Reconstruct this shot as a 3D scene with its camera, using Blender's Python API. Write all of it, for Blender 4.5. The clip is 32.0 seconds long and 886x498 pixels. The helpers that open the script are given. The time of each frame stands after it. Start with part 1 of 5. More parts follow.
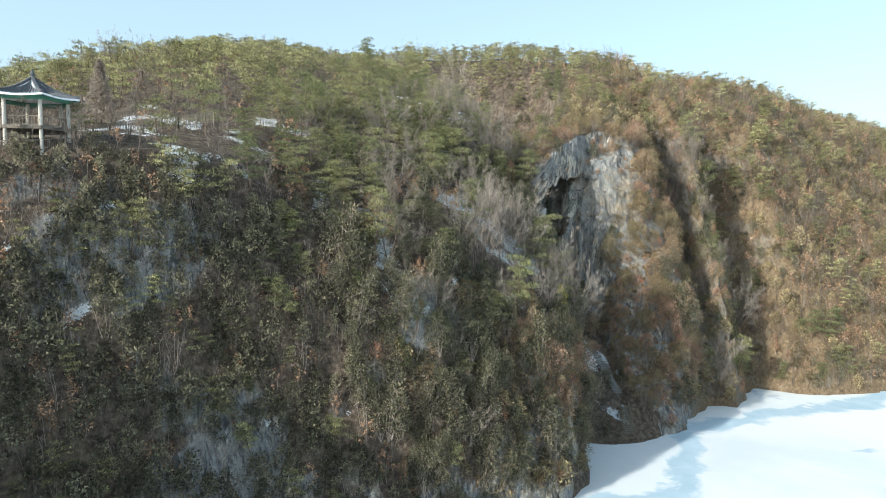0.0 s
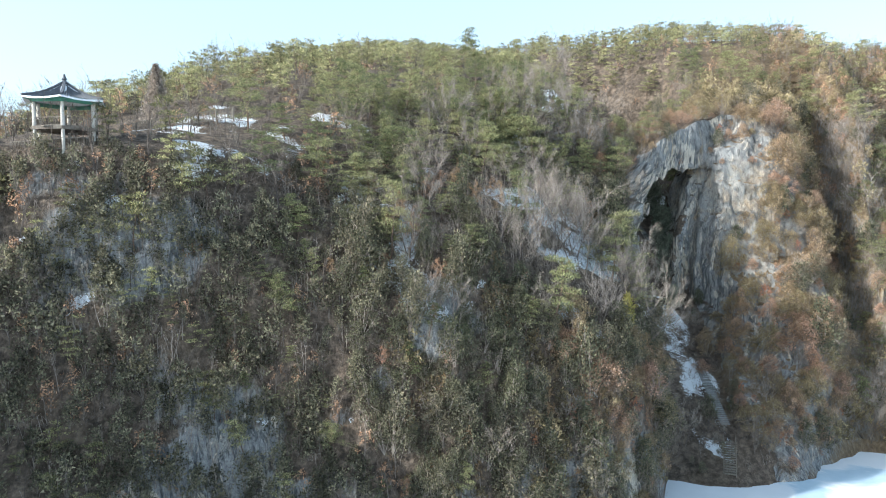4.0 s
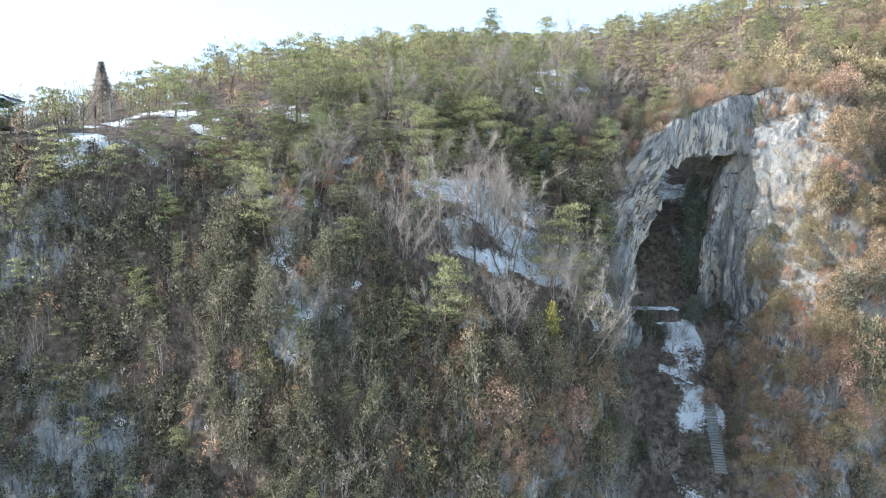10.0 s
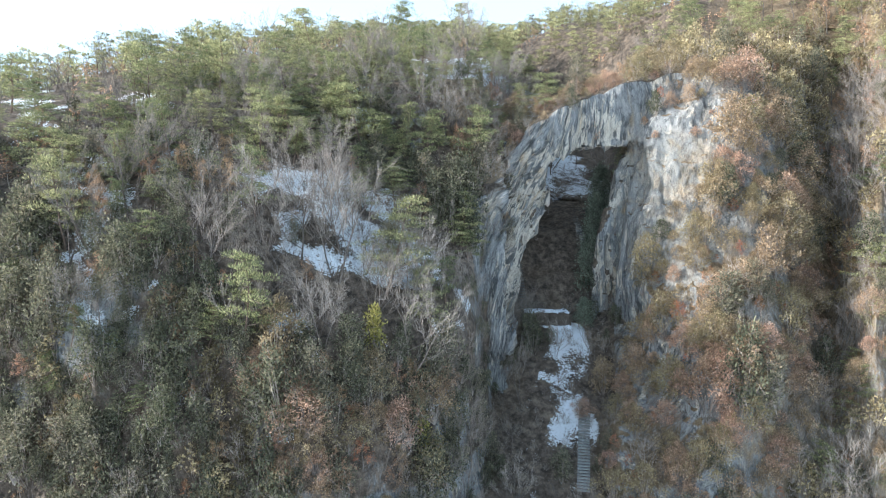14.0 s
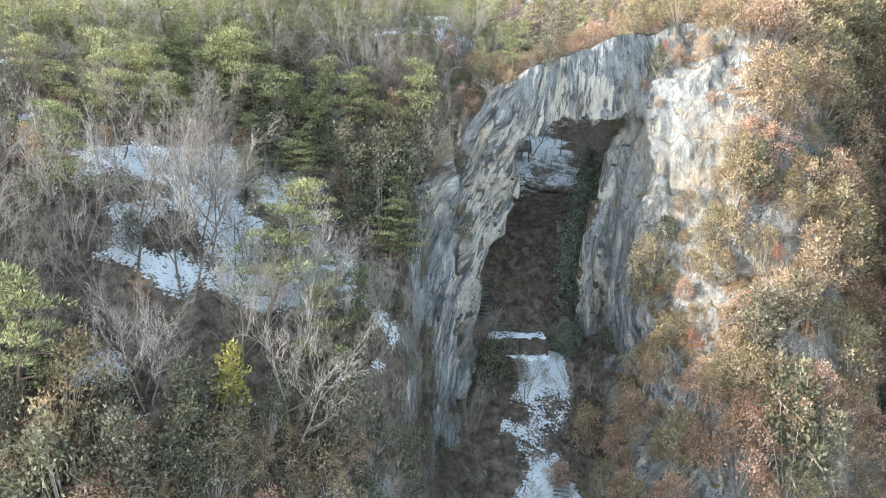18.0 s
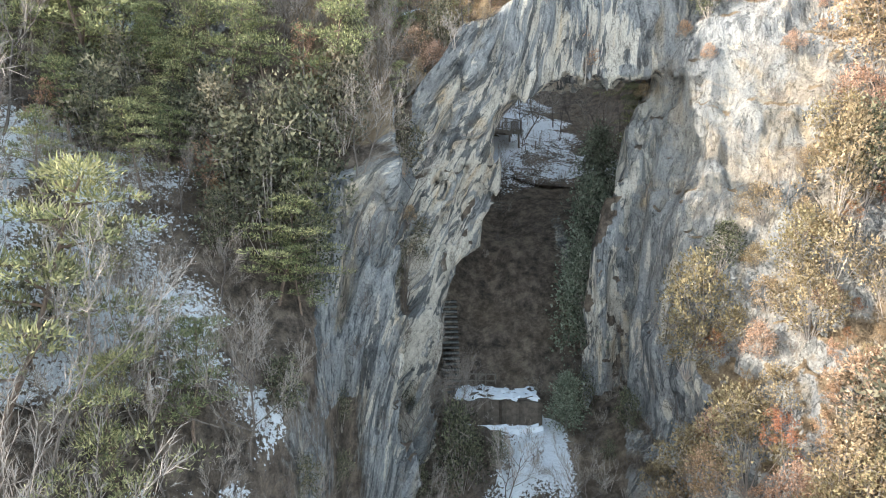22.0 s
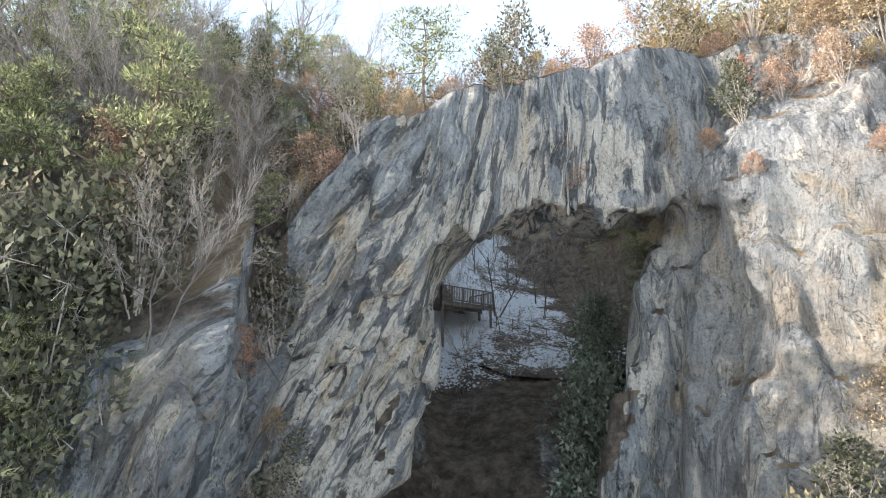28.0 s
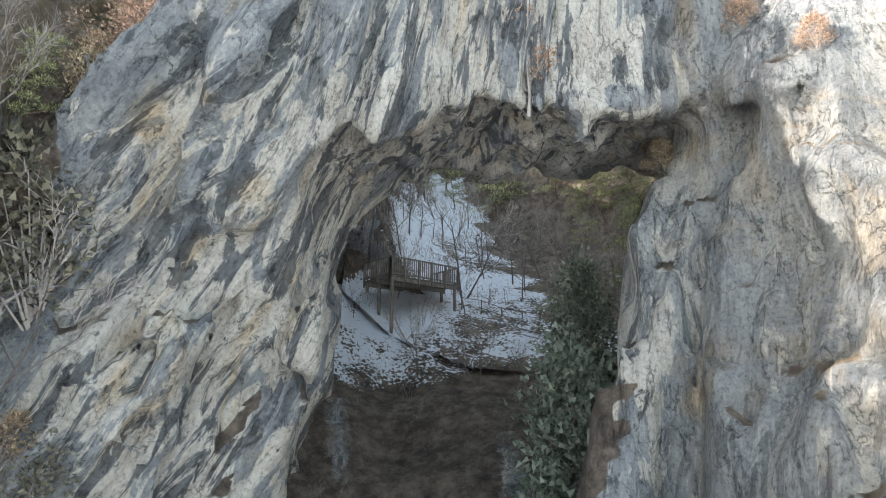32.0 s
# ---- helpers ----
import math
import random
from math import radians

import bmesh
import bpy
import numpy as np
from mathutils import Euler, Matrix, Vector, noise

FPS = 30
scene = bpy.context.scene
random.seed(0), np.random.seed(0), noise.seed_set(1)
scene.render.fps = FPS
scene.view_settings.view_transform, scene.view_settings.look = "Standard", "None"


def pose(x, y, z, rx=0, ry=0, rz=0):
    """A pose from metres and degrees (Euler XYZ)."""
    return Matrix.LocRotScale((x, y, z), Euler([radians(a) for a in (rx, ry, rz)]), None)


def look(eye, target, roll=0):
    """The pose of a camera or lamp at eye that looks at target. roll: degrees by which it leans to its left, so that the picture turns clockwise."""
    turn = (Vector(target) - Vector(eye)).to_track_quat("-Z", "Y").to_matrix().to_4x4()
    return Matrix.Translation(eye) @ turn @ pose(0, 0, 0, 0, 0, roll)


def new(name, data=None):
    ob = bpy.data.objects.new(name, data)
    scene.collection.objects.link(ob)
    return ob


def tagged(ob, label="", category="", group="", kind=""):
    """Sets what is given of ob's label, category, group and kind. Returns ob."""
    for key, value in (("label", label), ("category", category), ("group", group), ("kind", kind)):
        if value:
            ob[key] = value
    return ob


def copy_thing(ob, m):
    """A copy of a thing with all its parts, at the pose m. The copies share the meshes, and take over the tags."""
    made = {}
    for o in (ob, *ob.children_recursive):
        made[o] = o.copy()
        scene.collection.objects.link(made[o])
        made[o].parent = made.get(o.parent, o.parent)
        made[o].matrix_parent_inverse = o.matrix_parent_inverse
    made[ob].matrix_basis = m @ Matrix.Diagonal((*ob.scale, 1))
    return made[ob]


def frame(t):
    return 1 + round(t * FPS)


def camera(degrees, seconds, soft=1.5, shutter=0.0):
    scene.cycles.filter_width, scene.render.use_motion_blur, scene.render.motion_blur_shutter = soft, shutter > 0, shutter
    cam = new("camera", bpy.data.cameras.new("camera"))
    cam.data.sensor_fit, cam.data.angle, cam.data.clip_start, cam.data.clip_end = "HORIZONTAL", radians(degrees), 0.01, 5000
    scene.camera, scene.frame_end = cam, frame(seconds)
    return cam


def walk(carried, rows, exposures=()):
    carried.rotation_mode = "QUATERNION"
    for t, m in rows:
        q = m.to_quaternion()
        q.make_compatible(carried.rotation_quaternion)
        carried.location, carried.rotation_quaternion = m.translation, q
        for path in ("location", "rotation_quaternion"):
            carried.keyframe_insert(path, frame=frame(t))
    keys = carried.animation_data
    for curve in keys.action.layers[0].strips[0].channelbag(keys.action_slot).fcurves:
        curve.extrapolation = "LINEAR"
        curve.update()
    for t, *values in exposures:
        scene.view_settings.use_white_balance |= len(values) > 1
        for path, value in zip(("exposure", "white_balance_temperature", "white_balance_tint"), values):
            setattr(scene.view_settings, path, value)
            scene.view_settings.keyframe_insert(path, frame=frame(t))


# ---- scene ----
cam = camera(69.1, 32.0, soft=1.0)
METRES, EYE, TILT, LEAN, TURN = 130.0, 33.8, -3.7, 0.0, 0.0
ROWS = [
    (0.0, 0.0, 0.0, 0.0, -0.0, 0.0, 0.0),
    (0.5, 0.0168, 0.0066, -0.0005, 1.17, 0.06, -0.05),
    (1.0, 0.0333, 0.0138, -0.0006, 3.49, 0.05, -0.2),
    (1.5, 0.0496, 0.0216, -0.0007, 6.05, 0.06, -0.37),
    (2.0, 0.0653, 0.0304, -0.0008, 9.01, 0.02, -0.56),
    (2.5, 0.0809, 0.0401, -0.0005, 11.61, -0.02, -0.72),
    (4.5, 0.1418, 0.0791, -0.0008, 19.17, -0.07, -1.1),
    (5.0, 0.1561, 0.0903, -0.0007, 21.3, -0.09, -1.24),
    (5.5, 0.1698, 0.1021, -0.0002, 23.25, -0.15, -1.37),
    (6.0, 0.1835, 0.1142, 0.0001, 24.58, -0.16, -1.45),
    (6.5, 0.1973, 0.1261, 0.0003, 25.66, -0.18, -1.51),
    (7.0, 0.2111, 0.1381, 0.0002, 26.56, -0.18, -1.55),
    (7.5, 0.2246, 0.1502, 0.0001, 27.49, -0.18, -1.6),
    (8.0, 0.2381, 0.1625, 0.0002, 28.48, -0.19, -1.64),
    (8.5, 0.2514, 0.1749, 0.0002, 29.54, -0.18, -1.7),
    (9.0, 0.2645, 0.1876, 0.0002, 30.62, -0.18, -1.77),
    (9.5, 0.2777, 0.2002, 0.0003, 31.66, -0.18, -1.82),
    (10.0, 0.2907, 0.2129, 0.0003, 32.55, -0.18, -1.88),
    (10.5, 0.3036, 0.2259, 0.0003, 32.97, -0.16, -1.9),
    (11.0, 0.3163, 0.2387, 0.0003, 33.1, -0.14, -1.9),
    (11.5, 0.3293, 0.2513, 0.0003, 33.2, -0.14, -1.9),
    (12.0, 0.3425, 0.2636, 0.0003, 33.3, -0.14, -1.92),
    (12.5, 0.3556, 0.2761, 0.0001, 33.38, -0.12, -1.91),
    (13.0, 0.3675, 0.2885, 0.0005, 33.44, -0.13, -1.95),
    (13.5, 0.3743, 0.3006, 0.0009, 33.49, -0.12, -1.97),
    (14.0, 0.374, 0.316, 0.0014, 33.51, -0.12, -2.02),
    (14.5, 0.3704, 0.3336, 0.0016, 33.58, -0.08, -2.01),
    (16.5, 0.3442, 0.4034, 0.0037, 33.55, -0.09, -1.98),
    (17.0, 0.3391, 0.4211, 0.0042, 33.52, -0.07, -2.0),
    (17.5, 0.3352, 0.439, 0.0052, 33.46, -0.09, -1.99),
    (18.0, 0.3325, 0.4573, 0.006, 33.45, -0.07, -2.03),
    (18.5, 0.3291, 0.4752, 0.0073, 33.41, -0.09, -2.04),
    (19.0, 0.3248, 0.493, 0.0091, 33.38, -0.09, -2.07),
    (19.5, 0.3187, 0.51, 0.0109, 33.35, -0.12, -2.06),
    (20.0, 0.3106, 0.5263, 0.0121, 33.34, -0.06, -2.07),
    (20.5, 0.3022, 0.5421, 0.0137, 33.36, -0.11, -2.09),
    (21.0, 0.2934, 0.5578, 0.0149, 33.39, -0.73, -2.09),
    (21.5, 0.2842, 0.5734, 0.0162, 33.34, -1.64, -2.1),
    (22.0, 0.2748, 0.5892, 0.0176, 33.28, -0.33, -2.11),
    (22.5, 0.2657, 0.6049, 0.0188, 33.29, 2.58, -2.08),
    (23.0, 0.2565, 0.6202, 0.0205, 33.27, 5.47, -2.08),
    (23.5, 0.2489, 0.6333, 0.0217, 33.28, 8.5, -2.01),
    (24.0, 0.2464, 0.6435, 0.0223, 33.31, 11.55, -1.99),
    (24.5, 0.25, 0.652, 0.0231, 33.28, 14.61, -1.96),
    (25.0, 0.2554, 0.6569, 0.0233, 33.23, 16.94, -1.9),
    (25.5, 0.2557, 0.6613, 0.0236, 33.2, 17.0, -1.87),
    (27.5, 0.2352, 0.6917, 0.0256, 33.05, 17.16, -1.85),
    (28.0, 0.2338, 0.6992, 0.0262, 32.99, 17.15, -1.86),
    (28.5, 0.236, 0.7061, 0.0268, 32.92, 17.11, -1.87),
    (29.0, 0.2397, 0.7124, 0.0272, 32.85, 17.07, -1.85),
    (29.5, 0.243, 0.7188, 0.0276, 32.81, 17.04, -1.84),
    (30.0, 0.2408, 0.7267, 0.0282, 32.74, 17.05, -1.82),
    (30.5, 0.2343, 0.7372, 0.029, 32.72, 17.12, -1.79),
    (31.0, 0.2256, 0.7497, 0.03, 32.75, 17.13, -1.82),
    (31.5, 0.2176, 0.7612, 0.031, 32.77, 17.14, -1.8),
    (32.0, 0.2135, 0.7673, 0.0313, 32.77, 17.15, -1.78),
]
walk(cam, [(t, pose(0, 0, EYE, TILT, LEAN, TURN) @ pose(METRES * x, METRES * y, METRES * z, 90 + pitch, roll, yaw)) for t, x, y, z, yaw, pitch, roll in ROWS], [(0.0, 0.82, 6060, 3), (2.0, 1.01, 5960, 3), (5.0, 1.3, 5710, 7), (10.0, 1.51, 5710, 8), (13.5, 1.54, 5710, 7), (17.0, 1.97, 5890, 7), (21.0, 1.99, 6300, 8), (24.0, 1.99, 6200, 11), (25.0, 1.49, 6150, 9), (28.0, 1.76, 6200, 12), (29.0, 1.89, 6400, 14), (30.0, 1.99, 6450, 14), (31.0, 2.11, 6300, 8), (32.0, 2.26, 6300, 10)])

# ---- light: low winter sun from the side, pale clear sky ----
SUN_TURN, SUN_HIGH = 129.0, 25.0
world = bpy.data.worlds.new("winter_sky")
scene.world = world
world.use_nodes = True
wn = world.node_tree
wn.nodes.clear()
sky = wn.nodes.new("ShaderNodeTexSky")
sky.sky_type, sky.sun_disc = "NISHITA", False
sky.sun_elevation, sky.sun_rotation = radians(SUN_HIGH), radians(-SUN_TURN)
sky.air_density, sky.dust_density, sky.ozone_density = 1.0, 2.0, 0.6
bg = wn.nodes.new("ShaderNodeBackground")
bg.inputs[1].default_value = 0.155
wo = wn.nodes.new("ShaderNodeOutputWorld")
haze = wn.nodes.new("ShaderNodeMix")
haze.data_type = "RGBA"
haze.inputs[0].default_value = 0.5
haze.inputs[7].default_value = (2.9, 3.45, 3.65, 1)
wn.links.new(sky.outputs[0], haze.inputs[6])
wn.links.new(haze.outputs[2], bg.inputs[0])
wn.links.new(bg.outputs[0], wo.inputs[0])
sun = new("sun", bpy.data.lights.new("sun", "SUN"))
sun.data.energy, sun.data.angle, sun.data.color = 4.0, radians(0.5), (1.0, 0.915, 0.80)
sa, sh = radians(90 + SUN_TURN), radians(SUN_HIGH)
SUN_WAY = Vector((math.cos(sa) * math.cos(sh), math.sin(sa) * math.cos(sh), math.sin(sh)))
sun.matrix_world = look(SUN_WAY * 300, (0, 0, 0))


# ---- materials ----
def material(name):
    m = bpy.data.materials.new(name)
    m.use_nodes = True
    nt = m.node_tree
    b = nt.nodes["Principled BSDF"]
    b.inputs["Specular IOR Level"].default_value = 0.25
    return m, nt, b


def node(nt, kind, inputs=(), **props):
    n = nt.nodes.new(kind)
    for k, v in props.items():
        setattr(n, k, v)
    for k, v in dict(inputs).items():
        if isinstance(v, bpy.types.NodeSocket):
            nt.links.new(v, n.inputs[k])
        else:
            n.inputs[k].default_value = v
    return n


def ramp(nt, fac, stops):
    n = nt.nodes.new("ShaderNodeValToRGB")
    e = n.color_ramp.elements
    while len(e) < len(stops):
        e.new(0.5)
    for k, (p, c) in enumerate(stops):
        e[k].position = p
        e[k].color = (c[0], c[1], c[2], 1) if isinstance(c, tuple) else (c, c, c, 1)
    nt.links.new(fac, n.inputs[0])
    return n.outputs[0]


def mix(nt, fac, a, b, blend="MIX"):
    n = nt.nodes.new("ShaderNodeMix")
    n.data_type, n.blend_type = "RGBA", blend
    for sock, v in ((n.inputs[0], fac), (n.inputs[6], a), (n.inputs[7], b)):
        if isinstance(v, bpy.types.NodeSocket):
            nt.links.new(v, sock)
        else:
            sock.default_value = v if not isinstance(v, tuple) else (*v, 1)
    return n.outputs[2]


def coords(nt, scale=(1, 1, 1), kind="Object"):
    tc = node(nt, "ShaderNodeTexCoord")
    mp = node(nt, "ShaderNodeMapping", {"Vector": tc.outputs[kind], "Scale": scale})
    return mp.outputs[0]


def ntex(nt, vec, scale, detail=4.0, rough=0.6, dist=0.0):
    return node(nt, "ShaderNodeTexNoise", {"Vector": vec, "Scale": scale, "Detail": detail, "Roughness": rough, "Distortion": dist}).outputs[0]


def attribute(nt, name):
    return node(nt, "ShaderNodeAttribute", attribute_name=name).outputs["Fac"]


def bump(nt, b, height, strength, distance):
    n = node(nt, "ShaderNodeBump", {"Height": height, "Strength": strength, "Distance": distance})
    nt.links.new(n.outputs[0], b.inputs["Normal"])


def land_material():
    """Limestone, leaf litter, dry grass and old snow, laid by the land's own zone attributes."""
    m, nt, b = material("limestone_and_litter")
    v = coords(nt)
    flow = node(nt, "ShaderNodeAttribute", attribute_name="flow").outputs["Vector"]
    streak = node(nt, "ShaderNodeMapping", {"Vector": flow, "Scale": (1.0, 1.0, 0.32)}).outputs[0]
    dabs = ntex(nt, streak, 0.9, 7, 0.64, 0.8)
    drips = ntex(nt, node(nt, "ShaderNodeMapping", {"Vector": streak, "Location": (3.1, 7.7, 1.3), "Scale": (1.2, 1.2, 0.8)}).outputs[0], 1.1, 7, 0.66, 0.8)
    fine = ntex(nt, streak, 3.0, 6, 0.7, 0.5)
    grain = ntex(nt, v, 9.0, 6, 0.75)
    broad = ntex(nt, v, 0.12, 3, 0.5)
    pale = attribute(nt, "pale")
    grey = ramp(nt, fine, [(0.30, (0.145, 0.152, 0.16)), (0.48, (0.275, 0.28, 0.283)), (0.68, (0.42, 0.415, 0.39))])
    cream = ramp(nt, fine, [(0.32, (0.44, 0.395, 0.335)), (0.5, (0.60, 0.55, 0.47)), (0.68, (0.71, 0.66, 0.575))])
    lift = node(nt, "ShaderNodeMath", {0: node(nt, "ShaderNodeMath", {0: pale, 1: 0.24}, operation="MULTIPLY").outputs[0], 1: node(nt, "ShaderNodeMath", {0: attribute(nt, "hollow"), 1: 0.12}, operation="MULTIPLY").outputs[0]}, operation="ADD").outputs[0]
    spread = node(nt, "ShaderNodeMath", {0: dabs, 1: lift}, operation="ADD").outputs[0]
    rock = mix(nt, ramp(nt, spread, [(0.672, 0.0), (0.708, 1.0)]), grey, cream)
    rock = mix(nt, ramp(nt, drips, [(0.43, 0.9), (0.462, 0.0)]), rock, ramp(nt, fine, [(0.35, (0.07, 0.075, 0.08)), (0.65, (0.16, 0.168, 0.175))]))
    even = ramp(nt, ntex(nt, v, 0.55, 6, 0.68, 0.4), [(0.34, (0.135, 0.143, 0.148)), (0.48, (0.225, 0.227, 0.22)), (0.56, (0.285, 0.275, 0.25)), (0.68, (0.36, 0.335, 0.29))])
    even = mix(nt, ramp(nt, ntex(nt, v, 0.32, 6, 0.7, 0.6), [(0.50, 0.0), (0.60, 0.75)]), even, ramp(nt, fine, [(0.35, (0.21, 0.155, 0.10)), (0.65, (0.34, 0.27, 0.18))]))
    rock = mix(nt, attribute(nt, "worn"), rock, even)
    warm = ramp(nt, ntex(nt, streak, 0.5, 4, 0.6, 1.0), [(0.56, 0.0), (0.70, 0.8)])
    rock = mix(nt, warm, rock, mix(nt, 1.0, rock, (1.0, 0.82, 0.60), "MULTIPLY"))
    rock = mix(nt, 1.0, rock, ramp(nt, grain, [(0.32, 0.35), (0.44, 0.88), (0.65, 1.15)]), "MULTIPLY")
    seam = node(nt, "ShaderNodeMath", {0: ntex(nt, node(nt, "ShaderNodeMapping", {"Vector": flow, "Scale": (1.0, 1.0, 0.5)}).outputs[0], 0.75, 7, 0.62, 0.5), 1: 0.5}, operation="SUBTRACT").outputs[0]
    seam = ramp(nt, node(nt, "ShaderNodeMath", {0: seam}, operation="ABSOLUTE").outputs[0], [(0.0, 0.5), (0.009, 1.0)])
    rock = mix(nt, 1.0, rock, seam, "MULTIPLY")
    litter = ramp(nt, ntex(nt, v, 1.3, 6, 0.75), [(0.34, (0.04, 0.033, 0.027)), (0.47, (0.105, 0.083, 0.065)), (0.58, (0.185, 0.145, 0.112)), (0.72, (0.28, 0.225, 0.175))])
    grass = ramp(nt, ntex(nt, streak, 2.5, 5, 0.7), [(0.3, (0.10, 0.072, 0.046)), (0.5, (0.20, 0.145, 0.09)), (0.7, (0.32, 0.245, 0.16))])
    soil = mix(nt, attribute(nt, "grass"), litter, grass)
    edge = node(nt, "ShaderNodeMath", {0: attribute(nt, "rock"), 1: ramp(nt, fine, [(0.3, -0.25), (0.7, 0.25)])}, operation="ADD").outputs[0]
    ground = mix(nt, ramp(nt, edge, [(0.42, 0.0), (0.62, 1.0)]), soil, rock)
    speck = node(nt, "ShaderNodeMath", {0: ntex(nt, v, 0.9, 8, 0.78, 0.5), 1: ntex(nt, v, 6.0, 3, 0.7)}, operation="ADD").outputs[0]
    speck = node(nt, "ShaderNodeMath", {0: speck, 1: 0.5}, operation="MULTIPLY").outputs[0]
    cover = node(nt, "ShaderNodeMath", {0: attribute(nt, "snow"), 1: speck}, operation="ADD").outputs[0]
    on = ramp(nt, cover, [(0.965, 0.0), (0.985, 1.0)])
    colour = mix(nt, on, ground, mix(nt, broad, (0.74, 0.78, 0.84), (0.84, 0.86, 0.88)))
    nt.links.new(colour, b.inputs["Base Color"])
    b.inputs["Roughness"].default_value = 0.9
    h = node(nt, "ShaderNodeMath", {0: node(nt, "ShaderNodeMath", {0: fine, 1: dabs}, operation="ADD").outputs[0], 1: node(nt, "ShaderNodeMath", {0: seam, 1: 0.6}, operation="MULTIPLY").outputs[0]}, operation="ADD").outputs[0]
    h = node(nt, "ShaderNodeMath", {0: h, 1: node(nt, "ShaderNodeMath", {0: grain, 1: 0.5}, operation="MULTIPLY").outputs[0]}, operation="ADD").outputs[0]
    bump(nt, b, h, 1.0, 0.32)
    return m


LAND = land_material()


def ice_material():
    m, nt, b = material("snow_covered_ice")
    v = coords(nt)
    n1 = ntex(nt, v, 0.02, 5, 0.55, 0.6)
    n2 = ntex(nt, v, 0.35, 5, 0.6)
    colour = ramp(nt, n1, [(0.36, (0.60, 0.65, 0.70)), (0.46, (0.70, 0.72, 0.745)), (0.6, (0.74, 0.755, 0.765))])
    # band following the shoreline: the cliffs' blue shade put into the ice colour
    wander = node(nt, "ShaderNodeMapRange", {0: ntex(nt, v, 0.09, 5, 0.6, 0.6), 1: 0.25, 2: 0.75, 3: -4.0, 4: 4.0}).outputs[0]
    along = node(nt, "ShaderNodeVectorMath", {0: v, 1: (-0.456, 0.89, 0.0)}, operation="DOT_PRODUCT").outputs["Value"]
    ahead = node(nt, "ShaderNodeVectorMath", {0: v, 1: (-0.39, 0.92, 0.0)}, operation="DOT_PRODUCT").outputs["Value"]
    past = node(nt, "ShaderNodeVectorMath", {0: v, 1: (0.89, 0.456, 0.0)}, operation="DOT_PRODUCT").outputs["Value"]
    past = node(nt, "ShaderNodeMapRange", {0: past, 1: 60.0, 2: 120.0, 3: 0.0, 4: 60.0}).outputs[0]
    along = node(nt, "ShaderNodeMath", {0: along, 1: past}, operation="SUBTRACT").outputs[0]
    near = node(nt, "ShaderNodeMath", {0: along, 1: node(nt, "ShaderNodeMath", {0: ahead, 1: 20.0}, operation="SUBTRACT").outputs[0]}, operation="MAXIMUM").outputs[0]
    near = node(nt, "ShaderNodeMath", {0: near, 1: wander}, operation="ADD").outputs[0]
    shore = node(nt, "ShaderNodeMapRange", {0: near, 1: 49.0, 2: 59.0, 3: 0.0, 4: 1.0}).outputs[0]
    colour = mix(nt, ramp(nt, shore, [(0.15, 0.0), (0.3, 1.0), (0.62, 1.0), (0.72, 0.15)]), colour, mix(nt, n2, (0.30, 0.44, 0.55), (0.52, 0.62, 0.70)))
    # scattered patches of bare ice
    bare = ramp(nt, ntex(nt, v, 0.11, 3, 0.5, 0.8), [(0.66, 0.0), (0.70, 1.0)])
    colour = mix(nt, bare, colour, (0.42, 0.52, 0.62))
    nt.links.new(mix(nt, 0.08, colour, n2, "MULTIPLY"), b.inputs["Base Color"])
    b.inputs["Roughness"].default_value = 0.55
    bump(nt, b, n2, 0.25, 0.1)
    return m


# ---- the land: one field of solid rock and soil, cut into sheets ----
def value_noise(x, y, z):
    xi, yi, zi = np.floor(x), np.floor(y), np.floor(z)
    fx, fy, fz = (x - xi), (y - yi), (z - zi)
    fx, fy, fz = (f * f * (3 - 2 * f) for f in (fx, fy, fz))
    xi, yi, zi = (v.astype(np.int64) for v in (xi, yi, zi))

    def lattice(i, j, k):
        h = (i * 374761393 + j * 668265263 + k * 1274126177) & 0xFFFFFFFF
        h = ((h ^ (h >> 13)) * 1103515245) & 0xFFFFFFFF
        return (((h ^ (h >> 16)) & 0xFFFF) / 32767.5 - 1.0).astype(np.float32)

    out = 0
    for dx in (0, 1):
        for dy in (0, 1):
            for dz in (0, 1):
                w = (fx if dx else 1 - fx) * (fy if dy else 1 - fy) * (fz if dz else 1 - fz)
                out = out + w * lattice(xi + dx, yi + dy, zi + dz)
    return out


def fbm(x, y, z, octaves=3):
    out, amp = 0, 1.0
    for k in range(octaves):
        out = out + amp * value_noise(x * 2 ** k + 7.3 * k, y * 2 ** k - 3.1 * k, z * 2 ** k + 1.7 * k)
        amp *= 0.5
    return out


def smooth_rows(keys, rows, fine):
    """Rows of numbers at keys, made dense and soft along the keys."""
    keys, rows = np.array(keys, float), np.array(rows, float)
    lin = np.array([np.interp(fine, keys, rows[:, c]) for c in range(rows.shape[1])]).T
    w = np.hanning(9)
    w = w[1:-1] / w[1:-1].sum()
    pad = np.pad(lin, ((3, 3), (0, 0)), mode="edge")
    return sum(wk * pad[k:k + len(lin)] for k, wk in enumerate(w))


def lookup(table, u, v, u0, du, v0, dv):
    iu = np.clip((u - u0) / du, 0, table.shape[0] - 1.001)
    iv = np.clip((v - v0) / dv, 0, table.shape[1] - 1.001)
    i, j = iu.astype(int), iv.astype(int)
    a, b = iu - i, iv - j
    return (table[i, j] * (1 - a) * (1 - b) + table[i + 1, j] * a * (1 - b) + table[i, j + 1] * (1 - a) * b + table[i + 1, j + 1] * a * b)


